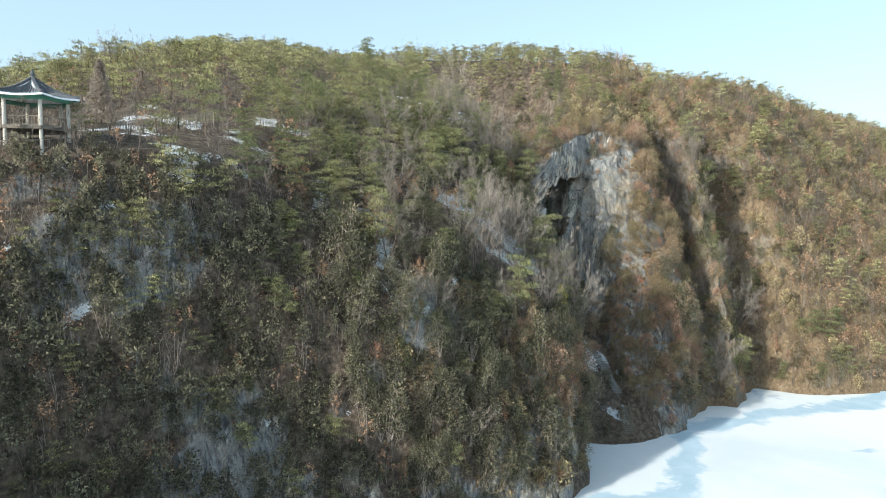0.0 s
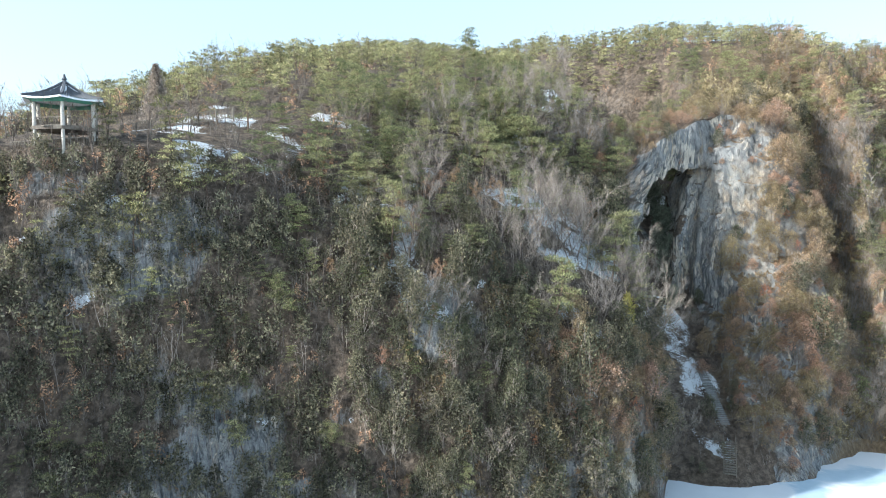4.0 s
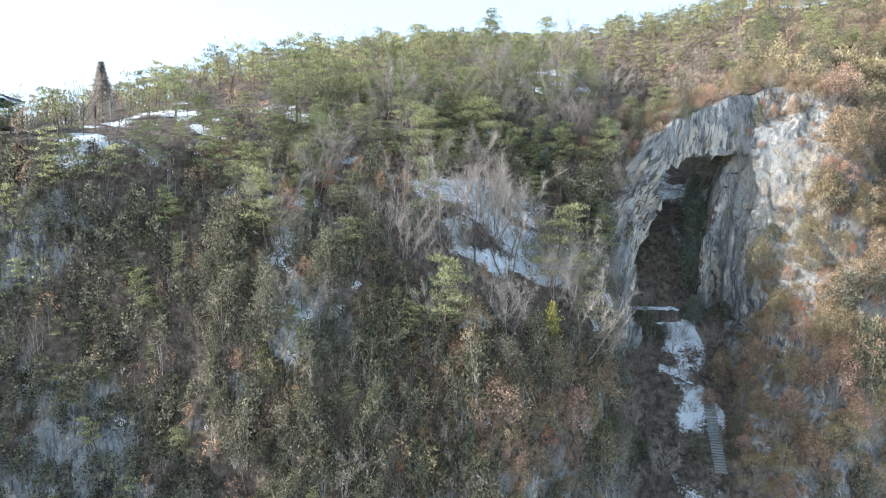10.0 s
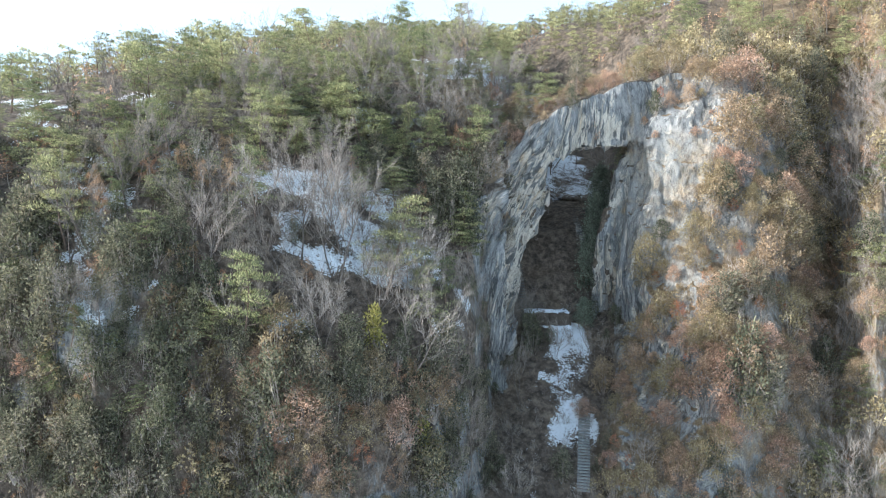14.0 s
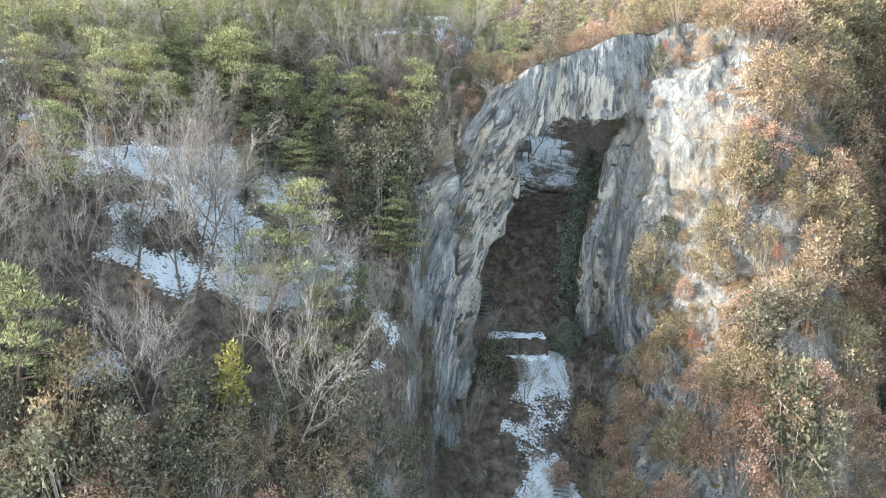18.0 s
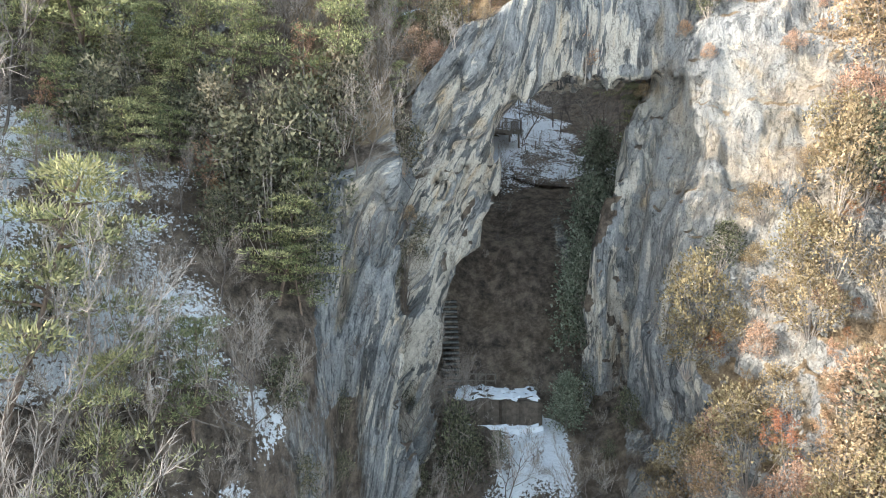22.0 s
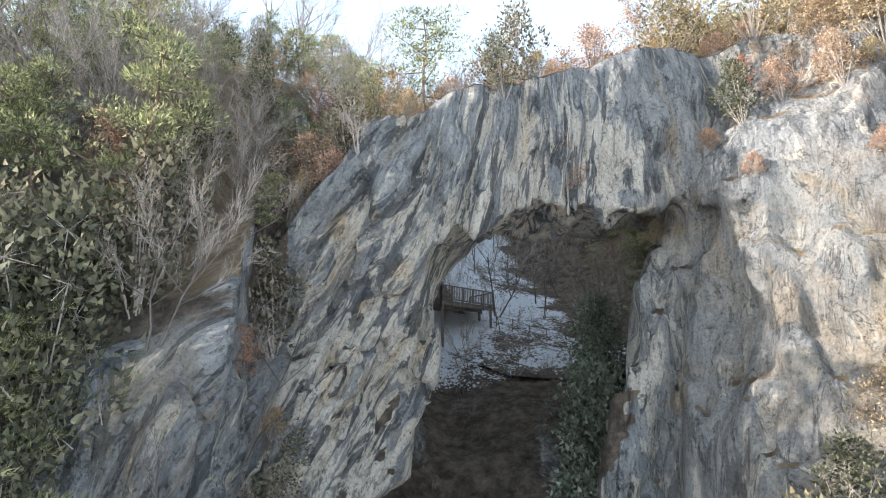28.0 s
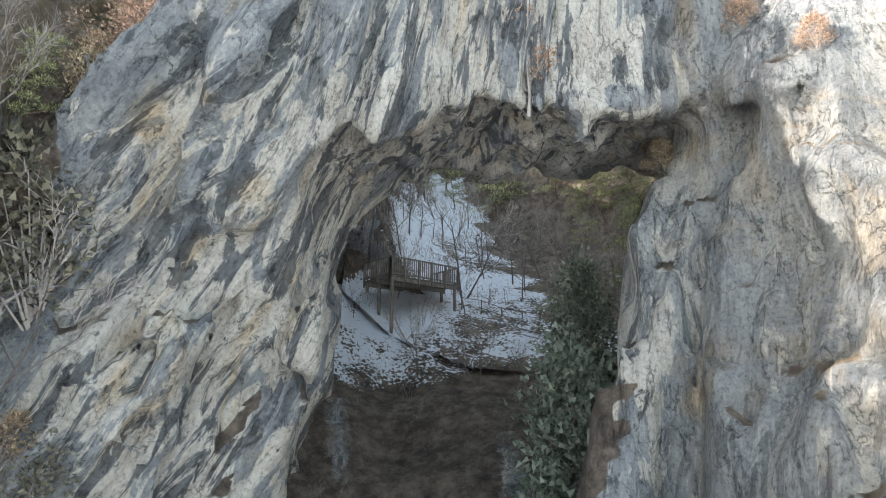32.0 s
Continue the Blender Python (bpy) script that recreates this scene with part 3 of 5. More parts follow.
def skeleton_tree(rng, height, stems=1, spread=0.55, branches=13, twigs=5, thick=1.0, low=0.25, subs=6, twig=1.0):
    """Bare wood: a bent trunk, limbs, sub-limbs and fine twigs. Also returns the twig ends."""
    trunk, wood, ends = Soup(), Soup(), []
    for stem in range(stems):
        lean = Vector((rng.gauss(0, 0.09 if stems == 1 else 0.24), rng.gauss(0, 0.09 if stems == 1 else 0.24), 1)).normalized()
        hgt = height * rng.uniform(0.8, 1.0)
        p, r = Vector((rng.gauss(0, 0.1), rng.gauss(0, 0.1), -0.5)) * (1 if stems == 1 else 1.5), 0.018 * height * thick / stems ** 0.4
        path = [(p.copy(), r)]
        seg, round_ = (5, 5) if stems == 1 else (3, 3)
        for k in range(seg):
            q = p + (lean + Vector((rng.gauss(0, 0.10), rng.gauss(0, 0.10), 0))).normalized() * hgt / seg
            r2 = r * 0.72
            trunk.cone(p, q, r, r2, round_)
            p, r = q, r2
            path.append((p.copy(), r))
        for k in range(branches):
            f = low + (1 - low) * (k + rng.random()) / branches
            i = min(int(f * seg), seg - 1)
            t = f * seg - i
            base = path[i][0].lerp(path[i + 1][0], t)
            br = path[i][1] * 0.45
            turn = k * 2.4 + rng.uniform(-0.5, 0.5)
            reach = hgt * spread * (1.05 - 0.75 * f) * rng.uniform(0.6, 1.1)
            way = Vector((math.cos(turn), math.sin(turn), rng.uniform(0.4, 1.1))).normalized()
            mid = base + way * reach * 0.5 + aim(rng) * reach * 0.06
            end = mid + (way + Vector((0, 0, 0.35)) + aim(rng) * 0.25).normalized() * reach * 0.5
            wood.cone(base, mid, br, br * 0.6, 4 if stems == 1 else 3)
            wood.cone(mid, end, br * 0.6, br * 0.15, 3)
            for j in range(subs):
                g = 0.2 + 0.8 * (j + rng.random()) / subs
                b0 = base.lerp(mid, g * 2) if g < 0.5 else mid.lerp(end, g * 2 - 1)
                sw = (way * 0.8 + aim(rng, 0.6) * 0.8).normalized()
                sl = reach * rng.uniform(0.25, 0.5)
                e0 = b0 + sw * sl
                wood.cone(b0, e0, max(br * 0.25, 0.012), 0, 3)
                ends.append((e0, sw))
                for i2 in range(twigs):
                    c0 = b0.lerp(e0, rng.uniform(0.2, 1.0))
                    tw = (sw * 0.8 + aim(rng, 0.5) * 0.7).normalized()
                    e1 = c0 + tw * sl * rng.uniform(0.35, 0.8)
                    wood.blade(c0, tw, tw.cross(aim(rng)).normalized(), (e1 - c0).length, (0.022 + br * 0.1) * twig)
                    ends.append((e1, tw))
                    if twigs > 3:
                        t2 = (tw * 0.8 + aim(rng, 0.4) * 0.7).normalized()
                        c1 = c0.lerp(e1, rng.uniform(0.3, 0.9))
                        wood.blade(c1, t2, t2.cross(aim(rng)).normalized(), sl * rng.uniform(0.25, 0.5), 0.026)
    return trunk, wood, ends


def fan_tree(rng, height, limbs, subs, twigs, tips, twig, wide=0.36, stems=1):
    """A leafless tree whose limbs fan up and out to a rounded crown of fine twigs."""
    trunk, wood, ends = Soup(), Soup(), []
    for stem in range(stems):
        tilt = 0.07 if stems == 1 else 0.2
        lean = Vector((rng.gauss(0, tilt), rng.gauss(0, tilt), 1)).normalized()
        p, r = Vector((rng.gauss(0, 0.12), rng.gauss(0, 0.12), -0.5)), 0.013 * height / stems ** 0.4
        path = [p.copy()]
        for k in range(4):
            q = p + (lean + Vector((rng.gauss(0, 0.09), rng.gauss(0, 0.09), 0))).normalized() * height * 0.17
            trunk.cone(p, q, r, r * 0.8, 5)
            p, r = q, r * 0.8
            path.append(p.copy())
        for k in range(limbs):
            f = 0.35 + 0.65 * (k + rng.random()) / limbs
            i = min(int(f * 4), 3)
            base = path[i].lerp(path[i + 1], f * 4 - i)
            turn = k * 2.4 + rng.uniform(-0.5, 0.5)
            out = wide * height * rng.uniform(0.55, 1.0) * (1.15 - 0.6 * f)
            rise = height * rng.uniform(0.24, 0.4) * (0.75 + 0.5 * f)
            end = base + Vector((math.cos(turn) * out, math.sin(turn) * out, rise))
            mid = base.lerp(end, 0.5) + Vector((math.cos(turn) * out, math.sin(turn) * out, -rise * 0.3)) * 0.18
            br = 0.0042 * height
            trunk.cone(base, mid, br, br * 0.7, 3)
            trunk.cone(mid, end, br * 0.7, br * 0.2, 3)
            way = (end - base).normalized()
            for j in range(subs):
                g = 0.25 + 0.75 * (j + rng.random()) / subs
                b0 = base.lerp(mid, g * 2) if g < 0.5 else mid.lerp(end, g * 2 - 1)
                sw = (way * 0.9 + aim(rng, 0.8) * 0.65).normalized()
                sl = height * rng.uniform(0.10, 0.19)
                e0 = b0 + sw * sl
                wood.cone(b0, e0, br * 0.35, 0, 3)
                ends.append((e0, sw))
                for i2 in range(twigs):
                    c0 = b0.lerp(e0, rng.uniform(0.15, 1.0))
                    tw = (sw * 0.9 + aim(rng, 0.5) * 0.6).normalized()
                    tl = sl * rng.uniform(0.4, 0.8)
                    wood.blade(c0, tw, tw.cross(aim(rng)).normalized(), tl, twig)
                    ends.append((c0 + tw * tl, tw))
                    for i3 in range(tips):
                        t3 = (tw * 0.9 + aim(rng, 0.3) * 0.6).normalized()
                        wood.blade(c0 + tw * tl * rng.uniform(0.3, 1.0), t3, t3.cross(aim(rng)).normalized(), tl * rng.uniform(0.4, 0.7), twig * 0.8)
    return trunk, wood, ends


def cone_tree(rng, height, wide, rows, per, size):
    """A narrow conifer without green: whorls of drooping twiggy boughs down a straight stem."""
    stem, twigs = Soup(), Soup()
    stem.cone(Vector((0, 0, -0.5)), Vector((0, 0, height)), 0.02 * height, 0.01, 6)
    for k in range(rows):
        f = (k + 0.5) / rows
        for j in range(7):
            turn = k * 1.3 + j * 0.9 + rng.uniform(-0.2, 0.2)
            reach = wide * (1.03 - f) * rng.uniform(0.7, 1.05)
            way = Vector((math.cos(turn), math.sin(turn), -0.18))
            base = Vector((0, 0, height * (0.1 + 0.88 * f)))
            stem.cone(base, base + way * reach, 0.018, 0, 3)
            for i in range(per):
                q = base + way * reach * math.sqrt(rng.random())
                w = (way * 0.6 + aim(rng) * 0.8).normalized()
                twigs.blade(q, w, w.cross(aim(rng)).normalized(), size * rng.uniform(0.7, 1.4), size * 0.2)
    return stem, twigs


def leaf_cloud(rng, ends, per, size, droop=0.0, scatter=0.25):
    leaves = Soup()
    for p, way in ends:
        for k in range(per):
            q = p + aim(rng) * rng.random() * scatter
            w = (aim(rng) + way * 0.4 + Vector((0, 0, -droop))).normalized()
            leaves.blade(q, w, w.cross(aim(rng)).normalized(), size * rng.uniform(0.7, 1.3), size * rng.uniform(0.6, 0.95))
    return leaves


def pine_tree(rng, height, pads, needles, wide, fine):
    """A red pine: crooked trunk, flat layered pads of needles."""
    wood, green = Soup(), Soup()
    p, r = Vector((0, 0, -0.6)), 0.02 * height
    lean = Vector((rng.gauss(0, 0.12), rng.gauss(0, 0.12), 1)).normalized()
    path = [(p.copy(), r)]
    for k in range(6):
        q = p + (lean + Vector((rng.gauss(0, 0.13), rng.gauss(0, 0.13), 0))).normalized() * (height + 0.3) / 6
        wood.cone(p, q, r, r * 0.8, 6)
        p, r = q, r * 0.8
        path.append((p.copy(), r))
    for k in range(pads):
        f = 0.24 + 0.76 * (k + 0.5) / pads
        i = min(int(f * 6), 5)
        base = path[i][0].lerp(path[i + 1][0], f * 6 - i)
        turn = k * 2.4 + rng.uniform(-0.6, 0.6)
        reach = height * wide * (1.05 - 0.62 * (f - 0.24) / 0.76) * rng.uniform(0.5, 1.1)
        end = base + Vector((math.cos(turn) * reach, math.sin(turn) * reach, reach * rng.uniform(-0.05, 0.35)))
        wood.cone(base, end, 0.06 * height / 8, 0.015, 3)
        for m in range(3):
            size = height * rng.uniform(0.095, 0.15) * (1.0, 0.95, 0.7)[m]
            c = end.lerp(base, (0.0, 0.33, 0.62)[m]) + Vector((rng.gauss(0, 0.05), rng.gauss(0, 0.05), rng.uniform(0, 0.03))) * height
            for j in range(needles // 3):
                o = aim(rng, 0.35)
                rad = rng.uniform(0.35, 1.0) ** 0.5
                q = c + Vector((o.x * rad * 1.2, o.y * rad * 1.2, max(o.z, -0.1) * rad * 0.36)) * size
                w = (o * 0.8 + aim(rng) * 0.45 + Vector((0, 0, 0.35))).normalized()
                green.blade(q, w, w.cross(aim(rng)).normalized(), rng.uniform(0.30, 0.48) * fine, rng.uniform(0.10, 0.145) * fine)
    return wood, green


def lumpy_bush(rng, height, wide, lumps, per, size, upright=0.5):
    """A dense leafy shrub: many leaf clumps on short stems."""
    wood, leaves = Soup(), Soup()
    for k in range(lumps):
        f = (k + 0.5) / lumps
        a = k * 2.4 + rng.uniform(-0.4, 0.4)
        rad = wide * max(math.sin(min(f * 0.85 + 0.15, 1.0) * 3.1416), 0.1) ** 0.6 * rng.uniform(0.35, 1.0) * (1.1 - 0.55 * f)
        c = Vector((math.cos(a) * rad, math.sin(a) * rad, height * (0.12 + 0.86 * f)))
        if height < 3.5:
            wood.cone(Vector((0, 0, -0.4)), c, 0.022, 0.008, 3)
        elif k % 8 == 0:
            wood.cone(Vector((0, 0, height * f * 0.9 - 0.5)), Vector((0, 0, height * (f + 8 / lumps) * 0.9 - 0.5)), 0.12 * (1.1 - f), 0.12 * (0.95 - f), 6)
        lump = height * rng.uniform(0.10, 0.19) + 0.12
        for j in range(5):
            o = aim(rng, 0.6)
            wood.blade(c - o * lump * 0.6, o, o.cross(aim(rng)).normalized(), lump * rng.uniform(0.9, 1.7), 0.02)
        for j in range(per):
            o = aim(rng, 0.25)
            q = c + o * lump * rng.uniform(0.3, 1.0) * rng.uniform(0.8, 1.35)
            w = (o + aim(rng) * 0.7 + Vector((0, 0, upright))).normalized()
            leaves.blade(q, w, w.cross(aim(rng)).normalized(), size * rng.uniform(0.7, 1.4), size * rng.uniform(0.6, 1.0))
    return wood, leaves


def foliage(name, dark, mid, light, hue=0.03):
    m, nt, b = material(name)
    info = node(nt, "ShaderNodeObjectInfo").outputs["Random"]
    isl = node(nt, "ShaderNodeNewGeometry").outputs["Random Per Island"]
    c = ramp(nt, isl, [(0.0, dark), (0.5, mid), (1.0, light)])
    shift = node(nt, "ShaderNodeMapRange", {0: info, 3: 0.5 - hue, 4: 0.5 + hue}).outputs[0]
    val = node(nt, "ShaderNodeMapRange", {0: info, 3: 1.25, 4: 0.75}).outputs[0]
    val = node(nt, "ShaderNodeMath", {0: val, 1: attribute(nt, "tone")}, operation="ADD").outputs[0]
    hsv = node(nt, "ShaderNodeHueSaturation", {"Hue": shift, "Value": val, "Color": c}).outputs[0]
    clump = ramp(nt, ntex(nt, coords(nt), 1.1, 3, 0.6), [(0.36, 0.6), (0.5, 1.0), (0.64, 1.35)])
    hsv = mix(nt, 1.0, hsv, clump, "MULTIPLY")
    nt.links.new(hsv, b.inputs["Base Color"])
    b.inputs["Roughness"].default_value = 0.75
    tr = node(nt, "ShaderNodeBsdfTranslucent", {"Color": hsv})
    ms = node(nt, "ShaderNodeMixShader", {0: 0.38, 1: b.outputs[0], 2: tr.outputs[0]})
    nt.links.new(ms.outputs[0], nt.nodes["Material Output"].inputs[0])
    return m


def bark(name, dark, light):
    m, nt, b = material(name)
    info = node(nt, "ShaderNodeObjectInfo").outputs["Random"]
    n = ntex(nt, coords(nt, (1, 1, 0.3)), 6.0, 4, 0.7)
    c = ramp(nt, n, [(0.3, dark), (0.7, light)])
    val = node(nt, "ShaderNodeMapRange", {0: info, 3: 0.75, 4: 1.3}).outputs[0]
    nt.links.new(node(nt, "ShaderNodeHueSaturation", {"Value": val, "Color": c}).outputs[0], b.inputs["Base Color"])
    b.inputs["Roughness"].default_value = 0.9
    return m


BARK = bark("grey_bark", (0.17, 0.145, 0.125), (0.36, 0.315, 0.275))
DARK_BARK = bark("dark_bark", (0.075, 0.062, 0.055), (0.20, 0.17, 0.145))
TWIG = bark("pale_twigs", (0.165, 0.138, 0.118), (0.32, 0.275, 0.238))
PINE_BARK = bark("pine_bark", (0.075, 0.055, 0.045), (0.21, 0.15, 0.11))
NEEDLE = foliage("pine_needles", (0.085, 0.10, 0.055), (0.21, 0.222, 0.108), (0.43, 0.42, 0.205), 0.02)
RUSSET = foliage("russet_oak_leaves", (0.20, 0.118, 0.066), (0.36, 0.228, 0.135), (0.50, 0.35, 0.225), 0.02)
LARCH = foliage("larch_twigs", (0.16, 0.135, 0.11), (0.27, 0.235, 0.195), (0.38, 0.33, 0.28), 0.01)
TAN = foliage("dry_tan_leaves", (0.20, 0.142, 0.088), (0.345, 0.25, 0.155), (0.50, 0.385, 0.255), 0.03)
OLIVE = foliage("dull_evergreen_leaves", (0.06, 0.062, 0.042), (0.14, 0.138, 0.09), (0.275, 0.255, 0.165), 0.03)
BROAD = foliage("grey_green_broad_leaves", (0.10, 0.12, 0.085), (0.19, 0.215, 0.155), (0.31, 0.335, 0.26), 0.015)
YOUNG = foliage("yellow_green_needles", (0.15, 0.15, 0.04), (0.28, 0.26, 0.075), (0.40, 0.36, 0.12), 0.015)
RED = foliage("rust_red_leaves", (0.22, 0.095, 0.05), (0.36, 0.165, 0.09), (0.48, 0.25, 0.15), 0.012)


def thing(name, label, category, group, parts):
    """A plant as an empty with its parts, kept as the first of its kind."""
    top = tagged(new(name), label, category, group)
    for part_name, soup, mat in parts:
        ob = new(part_name, soup.mesh(part_name, mat))
        ob.parent = top
    return top


KIND = {
    "pine": ("pine_tree", "green red pine with layered flat needle pads on a crooked trunk", "pine tree", "pines on the cliff and hill"),
    "bare": ("bare_tree", "leafless grey deciduous tree with a haze of fine twigs", "tree", "bare trees on the slopes"),
    "thicket": ("bare_shrub", "leafless grey-brown shrub of many thin stems", "shrub", "bare shrubs on the slopes"),
    "oak": ("oak_tree", "small oak still holding dry russet leaves", "oak tree", "leafy oaks on the slopes"),
    "red": ("red_oak_tree", "small oak holding bright rust-red leaves", "oak tree", "leafy oaks on the slopes"),
    "tan": ("dry_shrub", "rounded shrub with dry golden-tan leaves on the rock", "shrub", "dry shrubs on the rock"),
    "olive": ("evergreen_shrub", "dull olive evergreen shrub rooted in the cliff", "shrub", "evergreen shrubs on the cliff"),
    "broad": ("broadleaf_evergreen", "tall grey-green broadleaf evergreen climbing the passage wall", "tree", "evergreens in the rock passage"),
    "larch": ("leafless_larch", "grey-brown narrow leafless larch standing above the ridge path", "conifer", ""),
    "cone": ("young_juniper", "narrow yellow-green young conifer on the cliff", "conifer", "young conifers on the cliff"),
}
FAR_LABEL = {
    "pine": ("pine_wood", "dense green pine wood covering the hilltop"),
    "bare": ("bare_wood", "leafless grey-brown winter wood on the hill"),
    "thicket": ("bare_undergrowth", "leafless grey undergrowth on the slopes"),
    "oak": ("oak_wood", "russet-leaved oak scrub on the slopes"),
    "tan": ("dry_scrub", "dry tan scrub on the slopes"),
    "olive": ("evergreen_scrub", "dull olive evergreen scrub on the cliff"),
}


def shapes(rng, light):
    """Part shapes of every kind; light: cheaper ones for far woods."""
    out, many = {}, 3 if light else 5
    out["pine"] = [[("trunk", w, PINE_BARK), ("crown", g, NEEDLE)] for w, g in (pine_tree(rng, 6.8 if light else 8, 9 if light else 15, 96 if light else 320, 0.44 if light else 0.42, 1.05 if light else 0.6) for _ in range(many))]
    out["bare"] = []
    for k in range(many):
        t, w, e = fan_tree(rng, 7.5, 5 if light else (9, 6, 8, 5, 9)[k], 3 if light else 6, 3 if light else 7, 1 if light else 3, 0.055 if light else 0.026, (0.46, 0.40, 0.52)[k % 3], 1 + k % 2)
        out["bare"].append([("trunk", t, DARK_BARK), ("crown", w, TWIG if k % 2 == 0 else BARK)])
    out["thicket"] = []
    for k in range(many):
        t, w, e = skeleton_tree(rng, 3.0, 4, 0.55, 3 if light else 5, 2 if light else 5, 1.0, 0.1, 2 if light else 4, 1.8 if light else 1.0)
        t.tri += [tuple(i + len(t.co) for i in f) for f in w.tri]
        t.co += w.co
        out["thicket"].append([("stem", t, BARK if k % 2 == 0 else DARK_BARK)])
    for key, mat in (("oak", RUSSET), ("red", RED)):
        out[key] = []
        for _ in range(3):
            t, w, e = skeleton_tree(rng, 5, 1, 0.5, 7 if light else 10, 1 if light else 2, 1.0, 0.2, 3 if light else 4)
            t.tri += [tuple(i + len(t.co) for i in f) for f in w.tri]
            t.co += w.co
            out[key].append([("trunk", t, BARK), ("leaves", leaf_cloud(rng, e, 3 if light else 14, 0.26 if light else 0.11, 0.1, 0.45), mat)])
    out["tan"] = [[("stem", w, BARK), ("leaves", l, TAN)] for w, l in (lumpy_bush(rng, rng.uniform(1.9, 2.7), rng.uniform(1.1, 1.7), 10 if light else 22, 30 if light else 105, 0.21 if light else 0.095) for _ in range(many))]
    out["olive"] = [[("stem", w, BARK), ("leaves", l, OLIVE)] for w, l in (lumpy_bush(rng, rng.uniform(2.2, 3.0), rng.uniform(0.9, 1.3), 10 if light else 16, 34 if light else 95, 0.20 if light else 0.115) for _ in range(many))]
    if not light:
        out["broad"] = [[("stem", w, BARK), ("leaves", l, BROAD)] for w, l in (lumpy_bush(rng, 7.0, 2.0, 56, 90, 0.22, 0.1) for _ in range(2))]
        out["larch"] = [[("stem", w, DARK_BARK), ("crown", l, LARCH)] for w, l in (cone_tree(rng, 7.0, 2.5, 22, 30, 0.45) for _ in range(1))]
        out["cone"] = [[("stem", w, BARK), ("leaves", l, YOUNG)] for w, l in (lumpy_bush(rng, 3.6, 0.75, 22, 30, 0.24, 0.8) for _ in range(2))]
    return out


def kinds():
    out = {}
    for key, variants in shapes(random.Random(11), False).items():
        name, label, category, group = KIND[key]
        out[key] = [thing(name, label, category, group, parts) for parts in variants]
    return out


PLANTS = kinds()
FIRST_USED = set()


def plant(kind, p, rng, scale, tilt=(0, 0)):
    src = rng.choice(PLANTS[kind])
    m = Matrix.LocRotScale(p, Euler((tilt[0], tilt[1], rng.random() * 6.2832)), Vector((1, 1, rng.uniform(0.85, 1.2))) * scale)
    if src.name not in FIRST_USED:
        FIRST_USED.add(src.name)
        src.matrix_basis = m
        return src
    return copy_thing(src, m)


def spots(co, no, quads, rng, per_area):
    """Even random places on a sheet with their normals."""
    a, b, c, d = (co[quads[:, k]] for k in range(4))
    area = 0.5 * np.linalg.norm(np.cross(c - a, d - b), axis=1)
    n = int(area.sum() * per_area)
    pick = rng.choice(len(quads), n, p=area / area.sum())
    u, v = rng.random((n, 1)), rng.random((n, 1))
    p = (a[pick] * (1 - u) + b[pick] * u) * (1 - v) + (d[pick] * (1 - u) + c[pick] * u) * v
    return p, no[quads[pick, 0]]


# the open air over the lake and gully, kept free of branches
OPEN_AIR = np.array([(0, 0, 32), (24, 15, 32), (48, 37, 31), (44, 54, 30), (38, 70, 30), (33, 82, 30), (30, 92, 30), (28, 100, 30)], float)
OPEN_AIR = np.concatenate([np.linspace(OPEN_AIR[k], OPEN_AIR[k + 1], 8) for k in range(len(OPEN_AIR) - 1)])


def ground(x, y, under=76.0):
    """The height of the land at a place, below a given height."""
    zz = np.arange(under, 0.0, -0.25)
    f = solid(np.full_like(zz, x), np.full_like(zz, y), zz, True)
    hit = np.argmax(f > 0)
    return float(zz[hit])


class Spacing:
    def __init__(self):
        self.cells = {}

    def free(self, p, r):
        i, j, k = (int(v // 4) for v in p)
        for dx in (-1, 0, 1):
            for dy in (-1, 0, 1):
                for dz in (-1, 0, 1):
                    for q, r2 in self.cells.get((i + dx, j + dy, k + dz), ()):
                        m = (r + r2) * 0.5
                        if abs(q[0] - p[0]) < m and abs(q[1] - p[1]) < m and (q[0] - p[0]) ** 2 + (q[1] - p[1]) ** 2 + (q[2] - p[2]) ** 2 < m * m:
                            return False
        self.cells.setdefault((i, j, k), []).append((p, r))
        return True


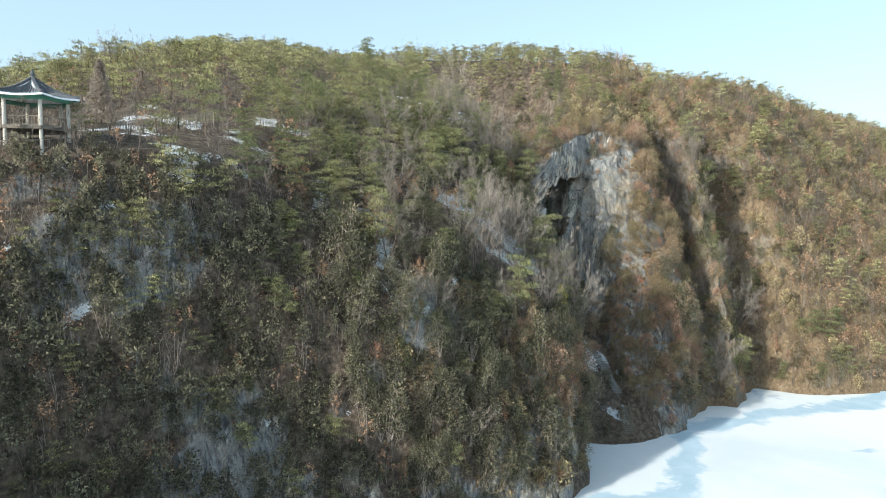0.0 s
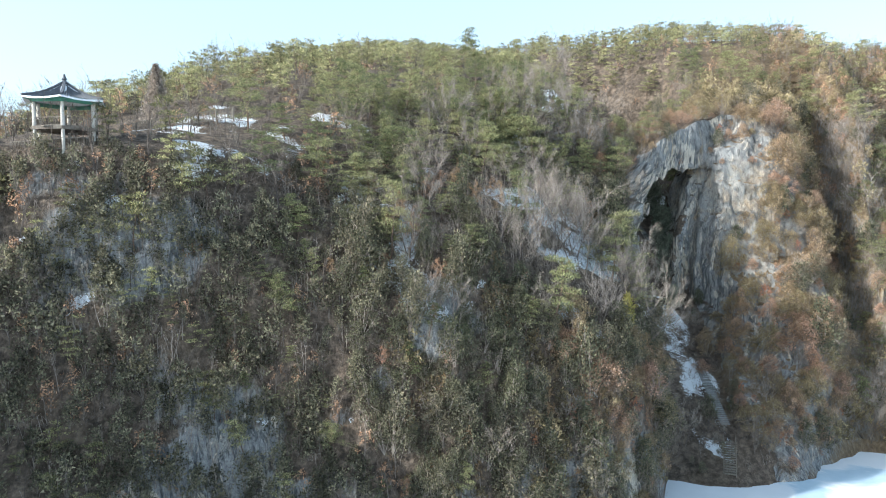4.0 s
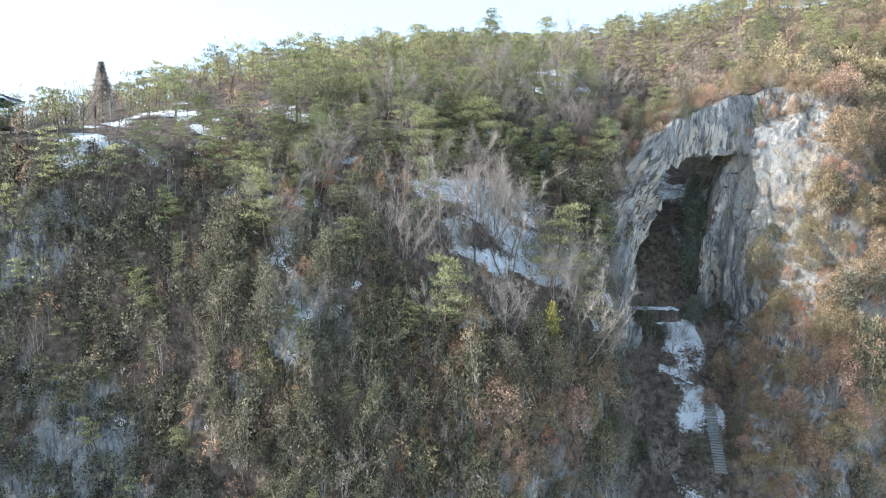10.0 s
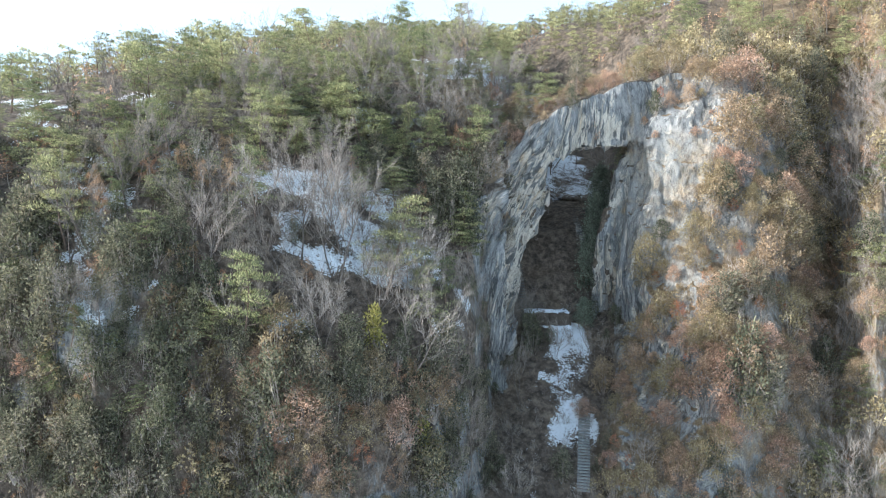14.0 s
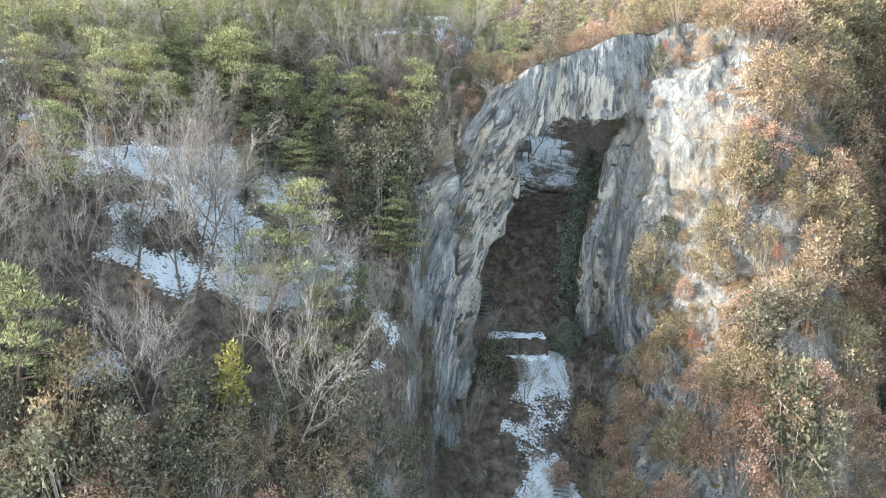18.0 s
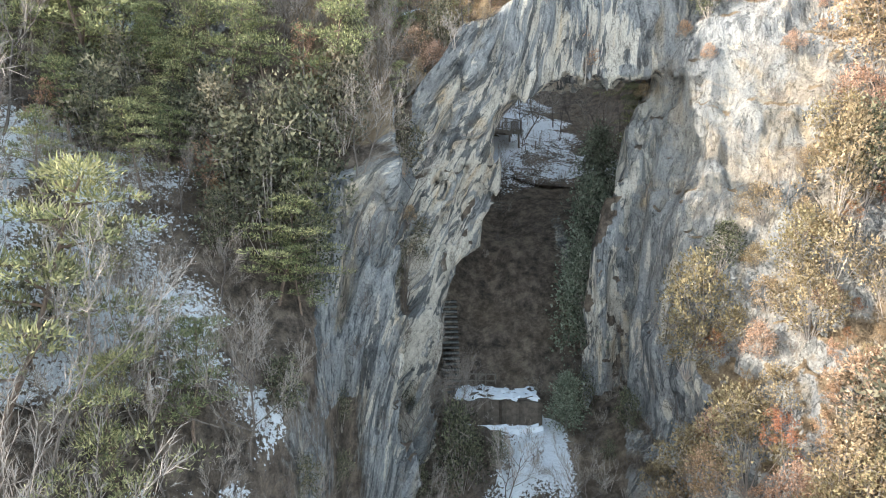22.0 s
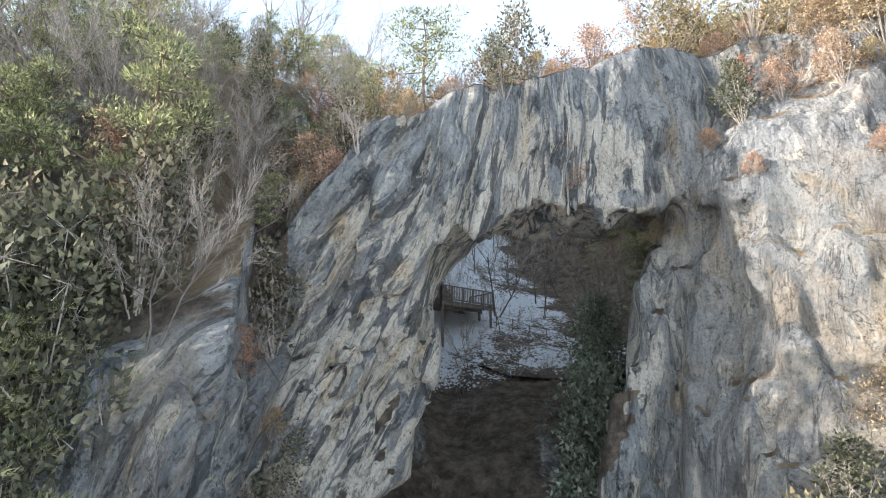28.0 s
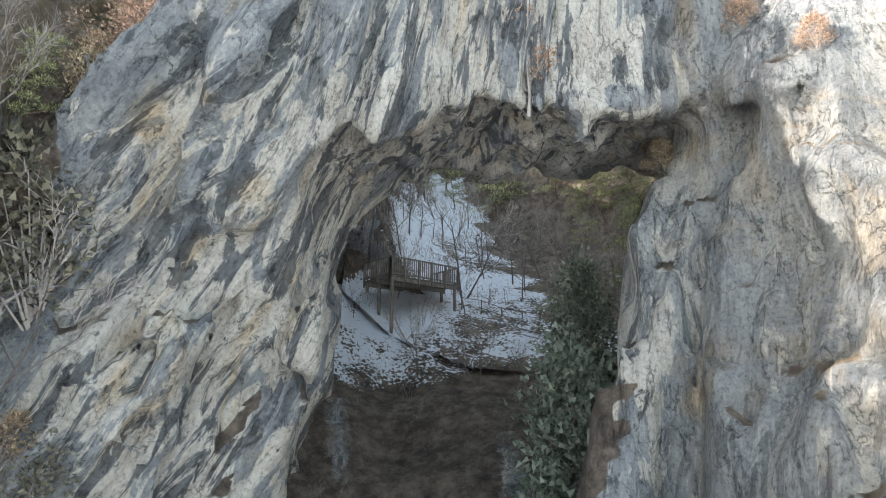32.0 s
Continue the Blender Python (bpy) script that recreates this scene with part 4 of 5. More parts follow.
def zone(p, n, a, b, s, d, low, r, rng):
    """What grows at a place: kind, size and the room it takes."""
    x, y, z = p
    lane = abs(0.93 * (x - 27) + 0.36 * (y - 91))
    if d < -10.5 and y > 112 and -10 < s < 26 and z < 47:
        if z > 36:
            return ("bare" if r < 0.5 else "thicket", rng.uniform(0.55, 0.95), 1.8) if r < 0.9 else None
        return ("bare" if r < 0.06 else "thicket", rng.uniform(0.25, 0.5), 1.6) if r < 0.42 else None
    if (-0.5 if d < 0.3 else -3) < s < 18 and -11 < d < 6 and z > 20:
        if z < 25 and d > -4 and r < 0.6:
            return "thicket", rng.uniform(0.4, 0.8), 1.3
        if n[2] > 0.45 and z > 38:
            return ("tan" if r < 0.55 else "olive" if r < 0.62 else "thicket" if r < 0.8 else "pine" if r < 0.84 else "oak", rng.uniform(0.5, 1.0), 1.4)
        return None
    if -6.2 < s < -1.0 and d > -1.5 and z < 34.0 + s * 0.3 and n[2] < 0.7:
        return ("thicket" if r < 0.12 else "olive", rng.uniform(0.3, 0.6), 1.4) if r < 0.2 else None
    if -8 < s < (7 if d < -1.2 else 0) and d < 0.5 and z > (38 if d < -1.2 else 33.5) and y < 116:
        return "bare" if r < 0.38 else "thicket" if r < 0.56 else "oak" if r < 0.74 else "olive" if r < 0.88 else "pine", rng.uniform(0.35, 0.65), 1.2
    if 24 < x < 44 and y > 95 and z < 54:
        if x < 28.5 and z < 25:
            return ("thicket" if r < 0.5 else "olive" if r < 0.8 else "tan", rng.uniform(0.6, 1.1), 1.5)
        cover = z < 33 - 8 * max(0, (32 - x) / 8) + 12 * max(0, x - 34) / 4 or z > 43.5
        if cover and low > -0.8:
            kind = "tan" if r < 0.52 else "red" if r < 0.62 else "oak" if r < 0.72 else "thicket" if r < 0.96 else "olive"
            return kind, rng.uniform(0.6, 1.5) * (0.5 if kind in ("red", "oak") else 1), 1.25 if x < 34 else 1.1
        return ("tan" if r < 0.2 else "thicket", rng.uniform(0.25, 0.7), 1.35) if r < 0.55 else None
    if x > 40 and y > 95:
        kind = "tan" if r < 0.22 else "oak" if r < 0.52 else "pine" if r < 0.60 else "olive" if r < 0.68 else "thicket" if r < 0.76 else "bare"
        return kind, rng.uniform(0.6, 1.1) * (1.3 if kind == "tan" else 1), 1.6
    if a > 56 and y < 116 and z < 26 and lane < 12:
        if lane < 3.2:
            return ("thicket" if r < 0.46 else "olive", rng.uniform(0.4, 0.8), 1.5) if r < 0.52 else None
        return "thicket" if r < 0.6 else "bare" if r < 0.78 else "olive", rng.uniform(0.6, 1.0), 1.2
    if a < 17 and 64 < b < 90 and z > 37:
        return ("bare" if r < 0.5 else "thicket" if r < 0.66 else "oak" if r < 0.8 else "pine", rng.uniform(0.6, 0.95), 2.5) if r < 0.92 else None
    if z > 46 or b > 97:
        kind = "pine" if r < 0.66 + 0.3 * low else "bare" if r < 0.87 else "oak" if r < 0.97 else "olive"
        return kind, rng.uniform(0.7, 1.1), 3.0 if kind == "pine" else 2.3
    for pa, pb, ra, rb in ((43, 71, 8, 7), (53, 73, 6, 7), (9, 86, 8, 9)):
        if ((a - pa) / ra) ** 2 + ((b - pb) / rb) ** 2 < 1.2 and z > 17:
            return ("bare" if r < 0.55 else "thicket" if r < 0.85 else "olive" if r < 0.91 else "oak" if r < 0.96 else "pine", rng.uniform(0.6, 1.0), 1.75)
    if n[2] > 0.42 and z > 20:
        if low > 0.22 and r < 0.4:
            return None
        if z > 36 and a > 20 and r > 0.52:
            return "pine", rng.uniform(0.7, 1.1), 1.6
        kind = "bare" if r < 0.36 else "thicket" if r < 0.46 else "pine" if r < 0.60 else "oak" if r < 0.78 else "olive"
        return kind, rng.uniform(0.6, 1.1) * (1.15 if kind in ("thicket", "olive") else 1), 1.2 if a > 40 else 1.35
    if ((low < -0.75 and a > 14) or (z < 13 and low < 0.15)) and r > 0.25:
        return None
    r = rng.random()
    if a > 36 and z < 27:
        kind = "tan" if r < 0.34 else "oak" if r < 0.52 else "olive" if r < 0.76 else "red" if r < 0.79 else "thicket" if r < 0.9 else "bare"
        return kind, rng.uniform(0.7, 1.3) * (0.5 if kind == "bare" else 0.65 if kind in ("oak", "red") else 1), 1.0
    kind = "olive" if r < 0.56 else "thicket" if r < 0.70 else "oak" if r < 0.79 else "tan" if r < 0.87 and a > 25 else "bare" if r < 0.93 else "pine"
    return kind, rng.uniform(0.7, 1.35) * (0.5 if kind in ("pine", "bare") else 0.7 if kind == "oak" else 1), 1.0


LANDMARKS = (
    ("red", 15.8, 79.0, 0.62), ("tan", 14.3, 75.2, 1.1), ("pine", 13.0, 85.5, 1.0), ("pine", 3.0, 79.5, 0.75), ("bare", 10.4, 82.0, 1.4), ("bare", 7.6, 81.0, 1.15), ("bare", 5.0, 79.0, 1.0), ("bare", 9.0, 84.5, 1.1), ("pine", -26.5, 72.6, 0.9), ("pine", -22.0, 73.0, 0.8),
    ("bare", 19.6, 107.6, 0.6), ("thicket", 18.2, 107.4, 0.8), ("thicket", 16.6, 106.8, 0.7), ("thicket", 20.6, 109.4, 0.8), ("thicket", 17.6, 104.6, 0.8), ("thicket", 20.2, 103.4, 0.7), ("thicket", 21.4, 105.6, 0.8), ("thicket", 23.0, 102.2, 0.7), ("olive", 11.5, 98.2, 1.5), ("olive", 12.3, 99.6, 1.4), ("olive", 10.9, 96.6, 1.5), ("olive", 12.6, 97.2, 1.2), ("olive", 13.2, 101.4, 1.2), ("olive", 12.2, 103.4, 1.1), ("pine", 7.6, 94.0, 0.6), ("pine", 3.0, 95.0, 1.0), ("oak", 0.8, 78.5, 0.9), ("oak", -7.0, 70.8, 0.9), ("pine", -19.2, 64.7, 0.75), ("larch", -37.0, 70.4, 0.88), ("cone", 15.0, 81.5, 1.0), ("cone", 18.0, 84.0, 0.8),
    ("pine", 16.7, 110.7, 0.68), ("bare", 15.4, 109.4, 0.55), ("tan", 18.6, 112.6, 1.0), ("tan", 17.4, 111.6, 0.9), ("tan", 21.9, 116.3, 0.9), ("tan", 24.8, 119.0, 1.5), ("tan", 28.0, 121.0, 1.35), ("pine", 4.5, 96.5, 0.6), ("pine", 1.0, 93.0, 0.7), ("pine", 6.0, 90.5, 0.6), ("pine", 8.8, 106.5, 0.5), ("pine", 11.5, 109.5, 0.45), ("pine", 5.5, 104.5, 0.55), ("pine", 3.0, 103.0, 0.6), ("oak", 12.6, 102.6, 0.6), ("oak", 14.2, 104.6, 0.5), ("oak", 10.5, 101.5, 0.6), ("bare", 9.5, 102.0, 0.6), ("bare", 12.0, 105.6, 0.6), ("bare", 7.5, 100.5, 0.6), ("bare", 10.0, 99.0, 0.5),
    ("broad", 20.0, 117.4, 0.95), ("broad", 19.6, 120.2, 1.0), ("broad", 19.3, 121.5, 0.8), ("broad", 18.0, 126.0, 0.9), ("broad", 21.0, 112.5, 0.55),
)


def dress():
    """Plants on every slope, by zone."""
    rng, npr = random.Random(5), np.random.default_rng(5)
    space, places = Spacing(), {k: [] for k in KIND}
    for kind, x, y, size in LANDMARKS:
        p = (x, y, ground(x, y) if kind != "broad" else float(gully_floor(x, y)) + 0.3)
        space.free(p, 2.5)
        plant(kind, Vector(p), rng, size)
    for co, no, quads, per in [(arch_co, arch_no, arch_q, 2.4), (cliff_co, cliff_no, cliff_q, 2.4), (spur_co, spur_no, spur_q, 1.6), (hills_co, hills_no, hills_q, 0.6)]:
        P, N = spots(co, no, quads, npr, per)
        ok = (P[:, 2] > 1.0) & (N[:, 2] > -0.1) & (P[:, 1] < 195 + np.clip(P[:, 0] - 40, 0, 90) + np.clip(10 - P[:, 0], 0, 60)) & (P[:, 0] > -110) & (P[:, 0] < 170) & (P[:, 2] < 82) & ~((P[:, 0] * 0.89 + P[:, 1] * 0.456 < -15) & (P[:, 1] * 0.89 - P[:, 0] * 0.456 < 64))
        P, N = P[ok], N[ok]
        A, B = cliff_axes(P[:, 0], P[:, 1])
        S, D = arch_axes(P[:, 0], P[:, 1])
        L = fbm(P[:, 0] * 0.1, P[:, 1] * 0.1, P[:, 2] * 0.1 + 40, 2)
        for p, n, a, b, s, d, low in zip(P, N, A, B, S, D, L):
            got = zone(p, n, a, b, s, d, low, rng.random(), rng)
            if got is None:
                continue
            kind, size, gap = got
            # woods are low and dense on the rock, taller far up the hill
            if kind in ("pine", "bare", "oak"):
                tall = 0.80 if b < 120 else 0.70
                size, gap = size * tall, gap * (tall + 0.12)
            if not space.free(tuple(p), gap):
                continue
            near = float(np.min(np.linalg.norm(OPEN_AIR - p, axis=1)))
            if near < 8.5 + 3.5 * size:
                continue
            places[kind].append((near, p, size, (n[1] * -0.3 * (1 - n[2]), n[0] * 0.3 * (1 - n[2])), rng.random() * 6.2832))
    for kind, rows in places.items():
        rows.sort(key=lambda e: e[0])
        for near, p, size, tilt, turn in rows[:290]:
            plant(kind, Vector(p), rng, size, tilt)
    cheap = shapes(random.Random(23), True)
    for kind, rows in places.items():
        rest = rows[290:]
        if rest:
            far_wood(*FAR_LABEL[kind], cheap[kind], [(p, size, turn) for near, p, size, tilt, turn in rest])
    return {k: len(v) for k, v in places.items()}


def far_wood(name, label, variants, places):
    """Many small plants joined as one mass, one mesh for each part."""
    top = tagged(new(name), label, "woodland", kind="stuff")
    for i, (part_name, soup, mat) in enumerate(variants[0]):
        cos, tris, tones, n = [], [], [], 0
        base = [(np.array([tuple(c) for c in v[i][1].co], np.float32), np.array(v[i][1].tri, np.int64)) for v in variants]
        for k, (p, size, turn) in enumerate(places):
            c, t = base[k % len(base)]
            ca, sn = math.cos(turn) * size, math.sin(turn) * size
            q = np.stack([c[:, 0] * ca - c[:, 1] * sn, c[:, 0] * sn + c[:, 1] * ca, c[:, 2] * size], 1) + p
            cos.append(q)
            tris.append(t + n)
            tones.append(np.full(len(c), 0.42 * math.sin(k * 12.9898), np.float32))
            n += len(c)
        co, tri = np.concatenate(cos), np.concatenate(tris)
        me = bpy.data.meshes.new(part_name)
        me.vertices.add(len(co))
        me.vertices.foreach_set("co", co.astype(np.float32).ravel())
        me.loops.add(len(tri) * 3)
        me.loops.foreach_set("vertex_index", tri.ravel().astype(np.int32))
        me.polygons.add(len(tri))
        me.polygons.foreach_set("loop_start", np.arange(0, len(tri) * 3, 3, dtype=np.int32))
        me.update(calc_edges=True)
        me.attributes.new("tone", "FLOAT", "POINT").data.foreach_set("value", np.concatenate(tones))
        me.materials.append(mat)
        ob = new(part_name, me)
        ob.parent = top
    return top


dress()


# ---- built things ----
def plain(name, stops, scale=8.0, rough=0.7, squash=(1, 1, 1), relief=0.0):
    m, nt, b = material(name)
    n = ntex(nt, coords(nt, squash), scale, 5, 0.65)
    nt.links.new(ramp(nt, n, stops), b.inputs["Base Color"])
    b.inputs["Roughness"].default_value = rough
    if relief:
        bump(nt, b, n, 0.5, relief)
    return m


WOOD = plain("weathered_timber", [(0.3, (0.10, 0.085, 0.07)), (0.7, (0.26, 0.23, 0.195))], 9.0, 0.85, (1, 1, 0.2), 0.01)
GREEN = plain("green_painted_timber", [(0.3, (0.05, 0.16, 0.11)), (0.7, (0.10, 0.25, 0.18))], 6.0, 0.6)
COLUMN = plain("pale_painted_timber", [(0.3, (0.40, 0.38, 0.34)), (0.7, (0.60, 0.57, 0.52))], 5.0, 0.7)
TILE = plain("grey_roof_tile", [(0.3, (0.05, 0.055, 0.065)), (0.7, (0.15, 0.16, 0.175))], 7.0, 0.75, (1, 1, 1), 0.01)
SNOWED = plain("snow_on_tiles", [(0.40, (0.80, 0.82, 0.85)), (0.7, (0.86, 0.87, 0.88))], 2.0, 0.6)
DARK_STONE = plain("dark_step_stone", [(0.3, (0.07, 0.07, 0.07)), (0.7, (0.17, 0.168, 0.16))], 6.0, 0.9, (1, 1, 1), 0.02)
STONE = plain("grey_step_stone", [(0.3, (0.16, 0.165, 0.17)), (0.7, (0.36, 0.36, 0.35))], 6.0, 0.9, (1, 1, 1), 0.02)


def part(name, bm, mat, parent, label=""):
    me = bpy.data.meshes.new(name)
    bm.to_mesh(me)
    bm.free()
    me.materials.append(mat)
    ob = new(name, me)
    ob.parent = parent
    if label:
        ob["label"] = label
    return ob


def bar(p, q, w, h):
    """A bevelled bar from p to q."""
    p, q = Vector(p), Vector(q)
    way = (q - p)
    bm = bmesh.new()
    bmesh.ops.create_cube(bm, size=1)
    side = way.cross(Vector((0, 0, 1)))
    side = side.normalized() if side.length > 1e-4 else Vector((1, 0, 0))
    up = side.cross(way).normalized()
    m = Matrix((side * w, way, up * h)).transposed().to_4x4()
    m.translation = (p + q) / 2
    bmesh.ops.bevel(bm, geom=bm.edges[:], offset=0.06, segments=1, affect="EDGES")
    bm.transform(m)
    return bm


def post(p, q, r, sides=8):
    p, q = Vector(p), Vector(q)
    bm = bmesh.new()
    bmesh.ops.create_cone(bm, cap_ends=True, segments=sides, radius1=r, radius2=r * 0.94, depth=(q - p).length)
    m = (q - p).to_track_quat("Z", "Y").to_matrix().to_4x4()
    m.translation = (p + q) / 2
    bm.transform(m)
    return bm


def railing(name, label, corners, parent=None, height=1.05, every=0.14, gap=1.5):
    """Posts, two rails and balusters along a line."""
    top = parent or tagged(new(name), label, "railing")
    for (p, q) in zip(corners[:-1], corners[1:]):
        p, q = Vector(p), Vector(q)
        n = max(1, round((q - p).length / gap))
        for k in range(n + 1):
            c = p.lerp(q, k / n)
            part("post", bar(c - Vector((0, 0, 0.35)), c + Vector((0, 0, height)), 0.1, 0.1), WOOD, top)
        for f in (0.12, 0.97):
            part("rail", bar(p + Vector((0, 0, height * f)), q + Vector((0, 0, height * f)), 0.07, 0.08), WOOD, top)
        m = int((q - p).length / every)
        for k in range(1, m):
            c = p.lerp(q, k / m)
            part("baluster", bar(c + Vector((0, 0, height * 0.12)), c + Vector((0, 0, height * 0.96)), 0.035, 0.05), WOOD, top)
    return top


def pavilion(at, eave_z, floor_z, turn):
    """A six-sided pavilion on stilts under a snow-streaked tile roof."""
    top = tagged(new("pavilion"), "six-sided timber pavilion on stilts with a snow-streaked grey tile roof", "pavilion")
    cx, cy = at

    def ring(r, z, k):
        a = radians(turn + 60 * k)
        return Vector((cx + r * math.cos(a), cy + r * math.sin(a), z))

    apex_z = eave_z + 1.85
    for k in range(6):
        # a roof face, sagging between ridge and eave, with raised tile ribs
        a0, a1 = ring(3.75, eave_z + 0.12, k), ring(3.75, eave_z + 0.12, k + 1)
        apex = Vector((cx, cy, apex_z))

        def surf(u, v, lift=0.0):
            e = a0.lerp(a1, u)
            z_dip = -0.16 * math.sin(math.pi * u) * v - 0.32 * math.sin(math.pi * v)
            p = apex.lerp(e, v)
            return Vector((p.x, p.y, p.z + z_dip + lift))

        bm = bmesh.new()
        cols, rows = 12, 7
        grid = [[bm.verts.new(surf(u / cols, 0.04 + 0.96 * v / rows)) for u in range(cols + 1)] for v in range(rows + 1)]
        under = [[bm.verts.new(surf(u / cols, 0.04 + 0.96 * v / rows, -0.14)) for u in range(cols + 1)] for v in range(rows + 1)]
        for v in range(rows):
            for u in range(cols):
                bm.faces.new((grid[v][u], grid[v + 1][u], grid[v + 1][u + 1], grid[v][u + 1]))
                bm.faces.new((under[v][u], under[v][u + 1], under[v + 1][u + 1], under[v + 1][u]))
        for u in range(cols):
            bm.faces.new((grid[rows][u], under[rows][u], under[rows][u + 1], grid[rows][u + 1]))
        panel = part("roof_panel", bm, SNOWED, top, "roof face with snow lying between the tile ribs")
        for j in range(13):
            u = (j + 0.5) / 13
            v0 = 0.14 + 0.80 * abs(u - 0.5) * 1.2
            prev = surf(u, v0, 0.05)
            bm = bmesh.new()
            rings = []
            for i in range(5):
                c = surf(u, v0 + (1.0 - v0) * i / 4, 0.05)
                side = (a1 - a0).normalized() * 0.07
                rings.append([bm.verts.new(c - side), bm.verts.new(c + Vector((0, 0, 0.09))), bm.verts.new(c + side)])
            for r0, r1 in zip(rings, rings[1:]):
                bm.faces.new((r0[0], r0[1], r1[1], r1[0]))
                bm.faces.new((r0[1], r0[2], r1[2], r1[1]))
            part("tile_rib", bm, TILE, panel)
        for i in range(5):
            p, q = surf(0, 0.05 + 0.19 * i, 0.10), surf(0, 0.05 + 0.19 * (i + 1), 0.10)
            part("hip_ridge", bar(p, q, 0.24, 0.2), TILE, top)
        part("eave_beam", bar(ring(3.0, eave_z - 0.18, k), ring(3.0, eave_z - 0.18, k + 1), 0.18, 0.34), GREEN, top, "green painted eave beam")
        part("soffit_board", bar(ring(3.3, eave_z - 0.02, k).lerp(ring(3.3, eave_z - 0.02, k + 1), 0.03), ring(3.3, eave_z - 0.02, k).lerp(ring(3.3, eave_z - 0.02, k + 1), 0.97), 0.62, 0.06), GREEN, top, "green painted eave soffit")
        part("column", post(ring(2.75, floor_z, k), ring(2.75, eave_z - 0.1, k), 0.17, 10), COLUMN, top, "pale round column")
        part("stilt", post(ring(2.75, floor_z - 3.4, k), ring(2.75, floor_z, k), 0.16, 10), COLUMN, top, "pale round stilt")
        part("floor_beam", bar(ring(2.95, floor_z - 0.12, k), ring(2.95, floor_z - 0.12, k + 1), 0.2, 0.3), WOOD, top)
        if k not in (1,):
            railing("rail", "", [ring(2.75, floor_z, k), ring(2.75, floor_z, k + 1)], top, 0.85, 0.22, 3.2)
    bm = bmesh.new()
    bmesh.ops.create_circle(bm, cap_ends=True, segments=6, radius=2.95)
    bm.transform(Matrix.Translation((cx, cy, floor_z + 0.04)) @ Matrix.Rotation(radians(turn), 4, "Z"))
    bmesh.ops.solidify(bm, geom=bm.faces[:], thickness=0.12)
    part("floor_deck", bm, WOOD, top)
    bm = bmesh.new()
    for z, r, h in ((0.0, 0.34, 0.22), (0.2, 0.2, 0.2), (0.36, 0.26, 0.2), (0.55, 0.13, 0.32)):
        bmesh.ops.create_cone(bm, cap_ends=True, segments=10, radius1=r, radius2=r * 0.6, depth=h, matrix=Matrix.Translation((cx, cy, apex_z - 0.12 + z + h / 2)))
    part("finial", bm, TILE, top, "dark turned roof finial")
    return top


pavilion((-35.9, 57.1), 43.25, 40.7, 12)

railing("ridge_path_railing", "weathered timber railing beside the snowy ridge path", [(-32.6, 60.4, 40.3), (-28.5, 61.8, 41.1), (-25.7, 63.2, 41.6), (-22.8, 64.7, 42.2)])
railing("lower_railing", "weathered timber railing below the pavilion", [(-38.3, 53.4, 38.2), (-35.0, 54.2, 38.4), (-32.2, 56.6, 38.8)])


def boards(name, label, origin, e1, e2, n, width, thick, support):
    """A plank deck on joists and posts."""
    top = tagged(new(name), label, "deck")
    o, e1, e2 = Vector(origin), Vector(e1), Vector(e2)
    for k in range(n):
        p = o + e1 * ((k + 0.5) / n)
        part("plank", bar(p, p + e2, e1.length / n * 0.92, thick), WOOD, top)
    for f in (0.04, 0.5, 0.96):
        part("joist", bar(o + e2 * f + Vector((0, 0, -0.16)), o + e2 * f + e1 + Vector((0, 0, -0.16)), 0.12, 0.22), WOOD, top)
    for a in (0.04, 0.96):
        for b in (0.04, 0.5, 0.96):
            q = o + e1 * a + e2 * b
            part("leg", bar((q.x, q.y, min(ground(q.x, q.y), q.z) - 0.6), (q.x, q.y, q.z - 0.2), 0.15, 0.15), WOOD, top)
    return top


deck = boards("viewing_deck", "weathered timber viewing deck with railings on the snowy slope", (8.1, 132.0, 38.6), (-1.4, -4.8, 0.0), (-2.5, 0.75, 0.0), 18, 0.2, 0.06, 0)
railing("rail", "", [(5.7, 132.7, 38.6), (8.1, 132.0, 38.6), (6.7, 127.2, 38.6), (4.3, 127.9, 38.6)], deck, 1.1, 0.15, 1.1)


def loose_cover(name, dark, light, scale, rough=0.9):
    m, nt, b = material(name)
    n = ntex(nt, coords(nt), scale, 5, 0.7)
    nt.links.new(ramp(nt, n, [(0.3, dark), (0.7, light)]), b.inputs["Base Color"])
    b.inputs["Roughness"].default_value = rough
    bump(nt, b, n, 0.6, 0.08)
    return m


EARTH = loose_cover("brown_earth_bank", (0.05, 0.04, 0.032), (0.14, 0.115, 0.092), 3.0)
OLD_SNOW = loose_cover("old_snow", (0.66, 0.71, 0.78), (0.82, 0.84, 0.87), 1.5)


def slab(o, e1, e2, low, high, rng, nx=10, ny=6, rough=0.05):
    """A rough-topped block over a parallelogram."""
    bm = bmesh.new()
    rows = []
    for j in range(ny + 1):
        row = []
        for i in range(nx + 1):
            q = o + e1 * (i / nx) + e2 * (j / ny) + Vector((rng.gauss(0, rough), rng.gauss(0, rough), 0))
            row.append(bm.verts.new((q.x, q.y, high + rng.gauss(0, rough * 0.6))))
        rows.append(row)
    for j in range(ny):
        for i in range(nx):
            bm.faces.new((rows[j][i], rows[j][i + 1], rows[j + 1][i + 1], rows[j + 1][i]))
    rim = rows[0] + [r[-1] for r in rows[1:]] + rows[-1][-2::-1] + [r[0] for r in rows[-2:0:-1]]
    foot = [bm.verts.new((v.co.x, v.co.y, low)) for v in rim]
    for k in range(len(rim)):
        n = (k + 1) % len(rim)
        bm.faces.new((rim[n], rim[k], foot[k], foot[n]))
    return bm


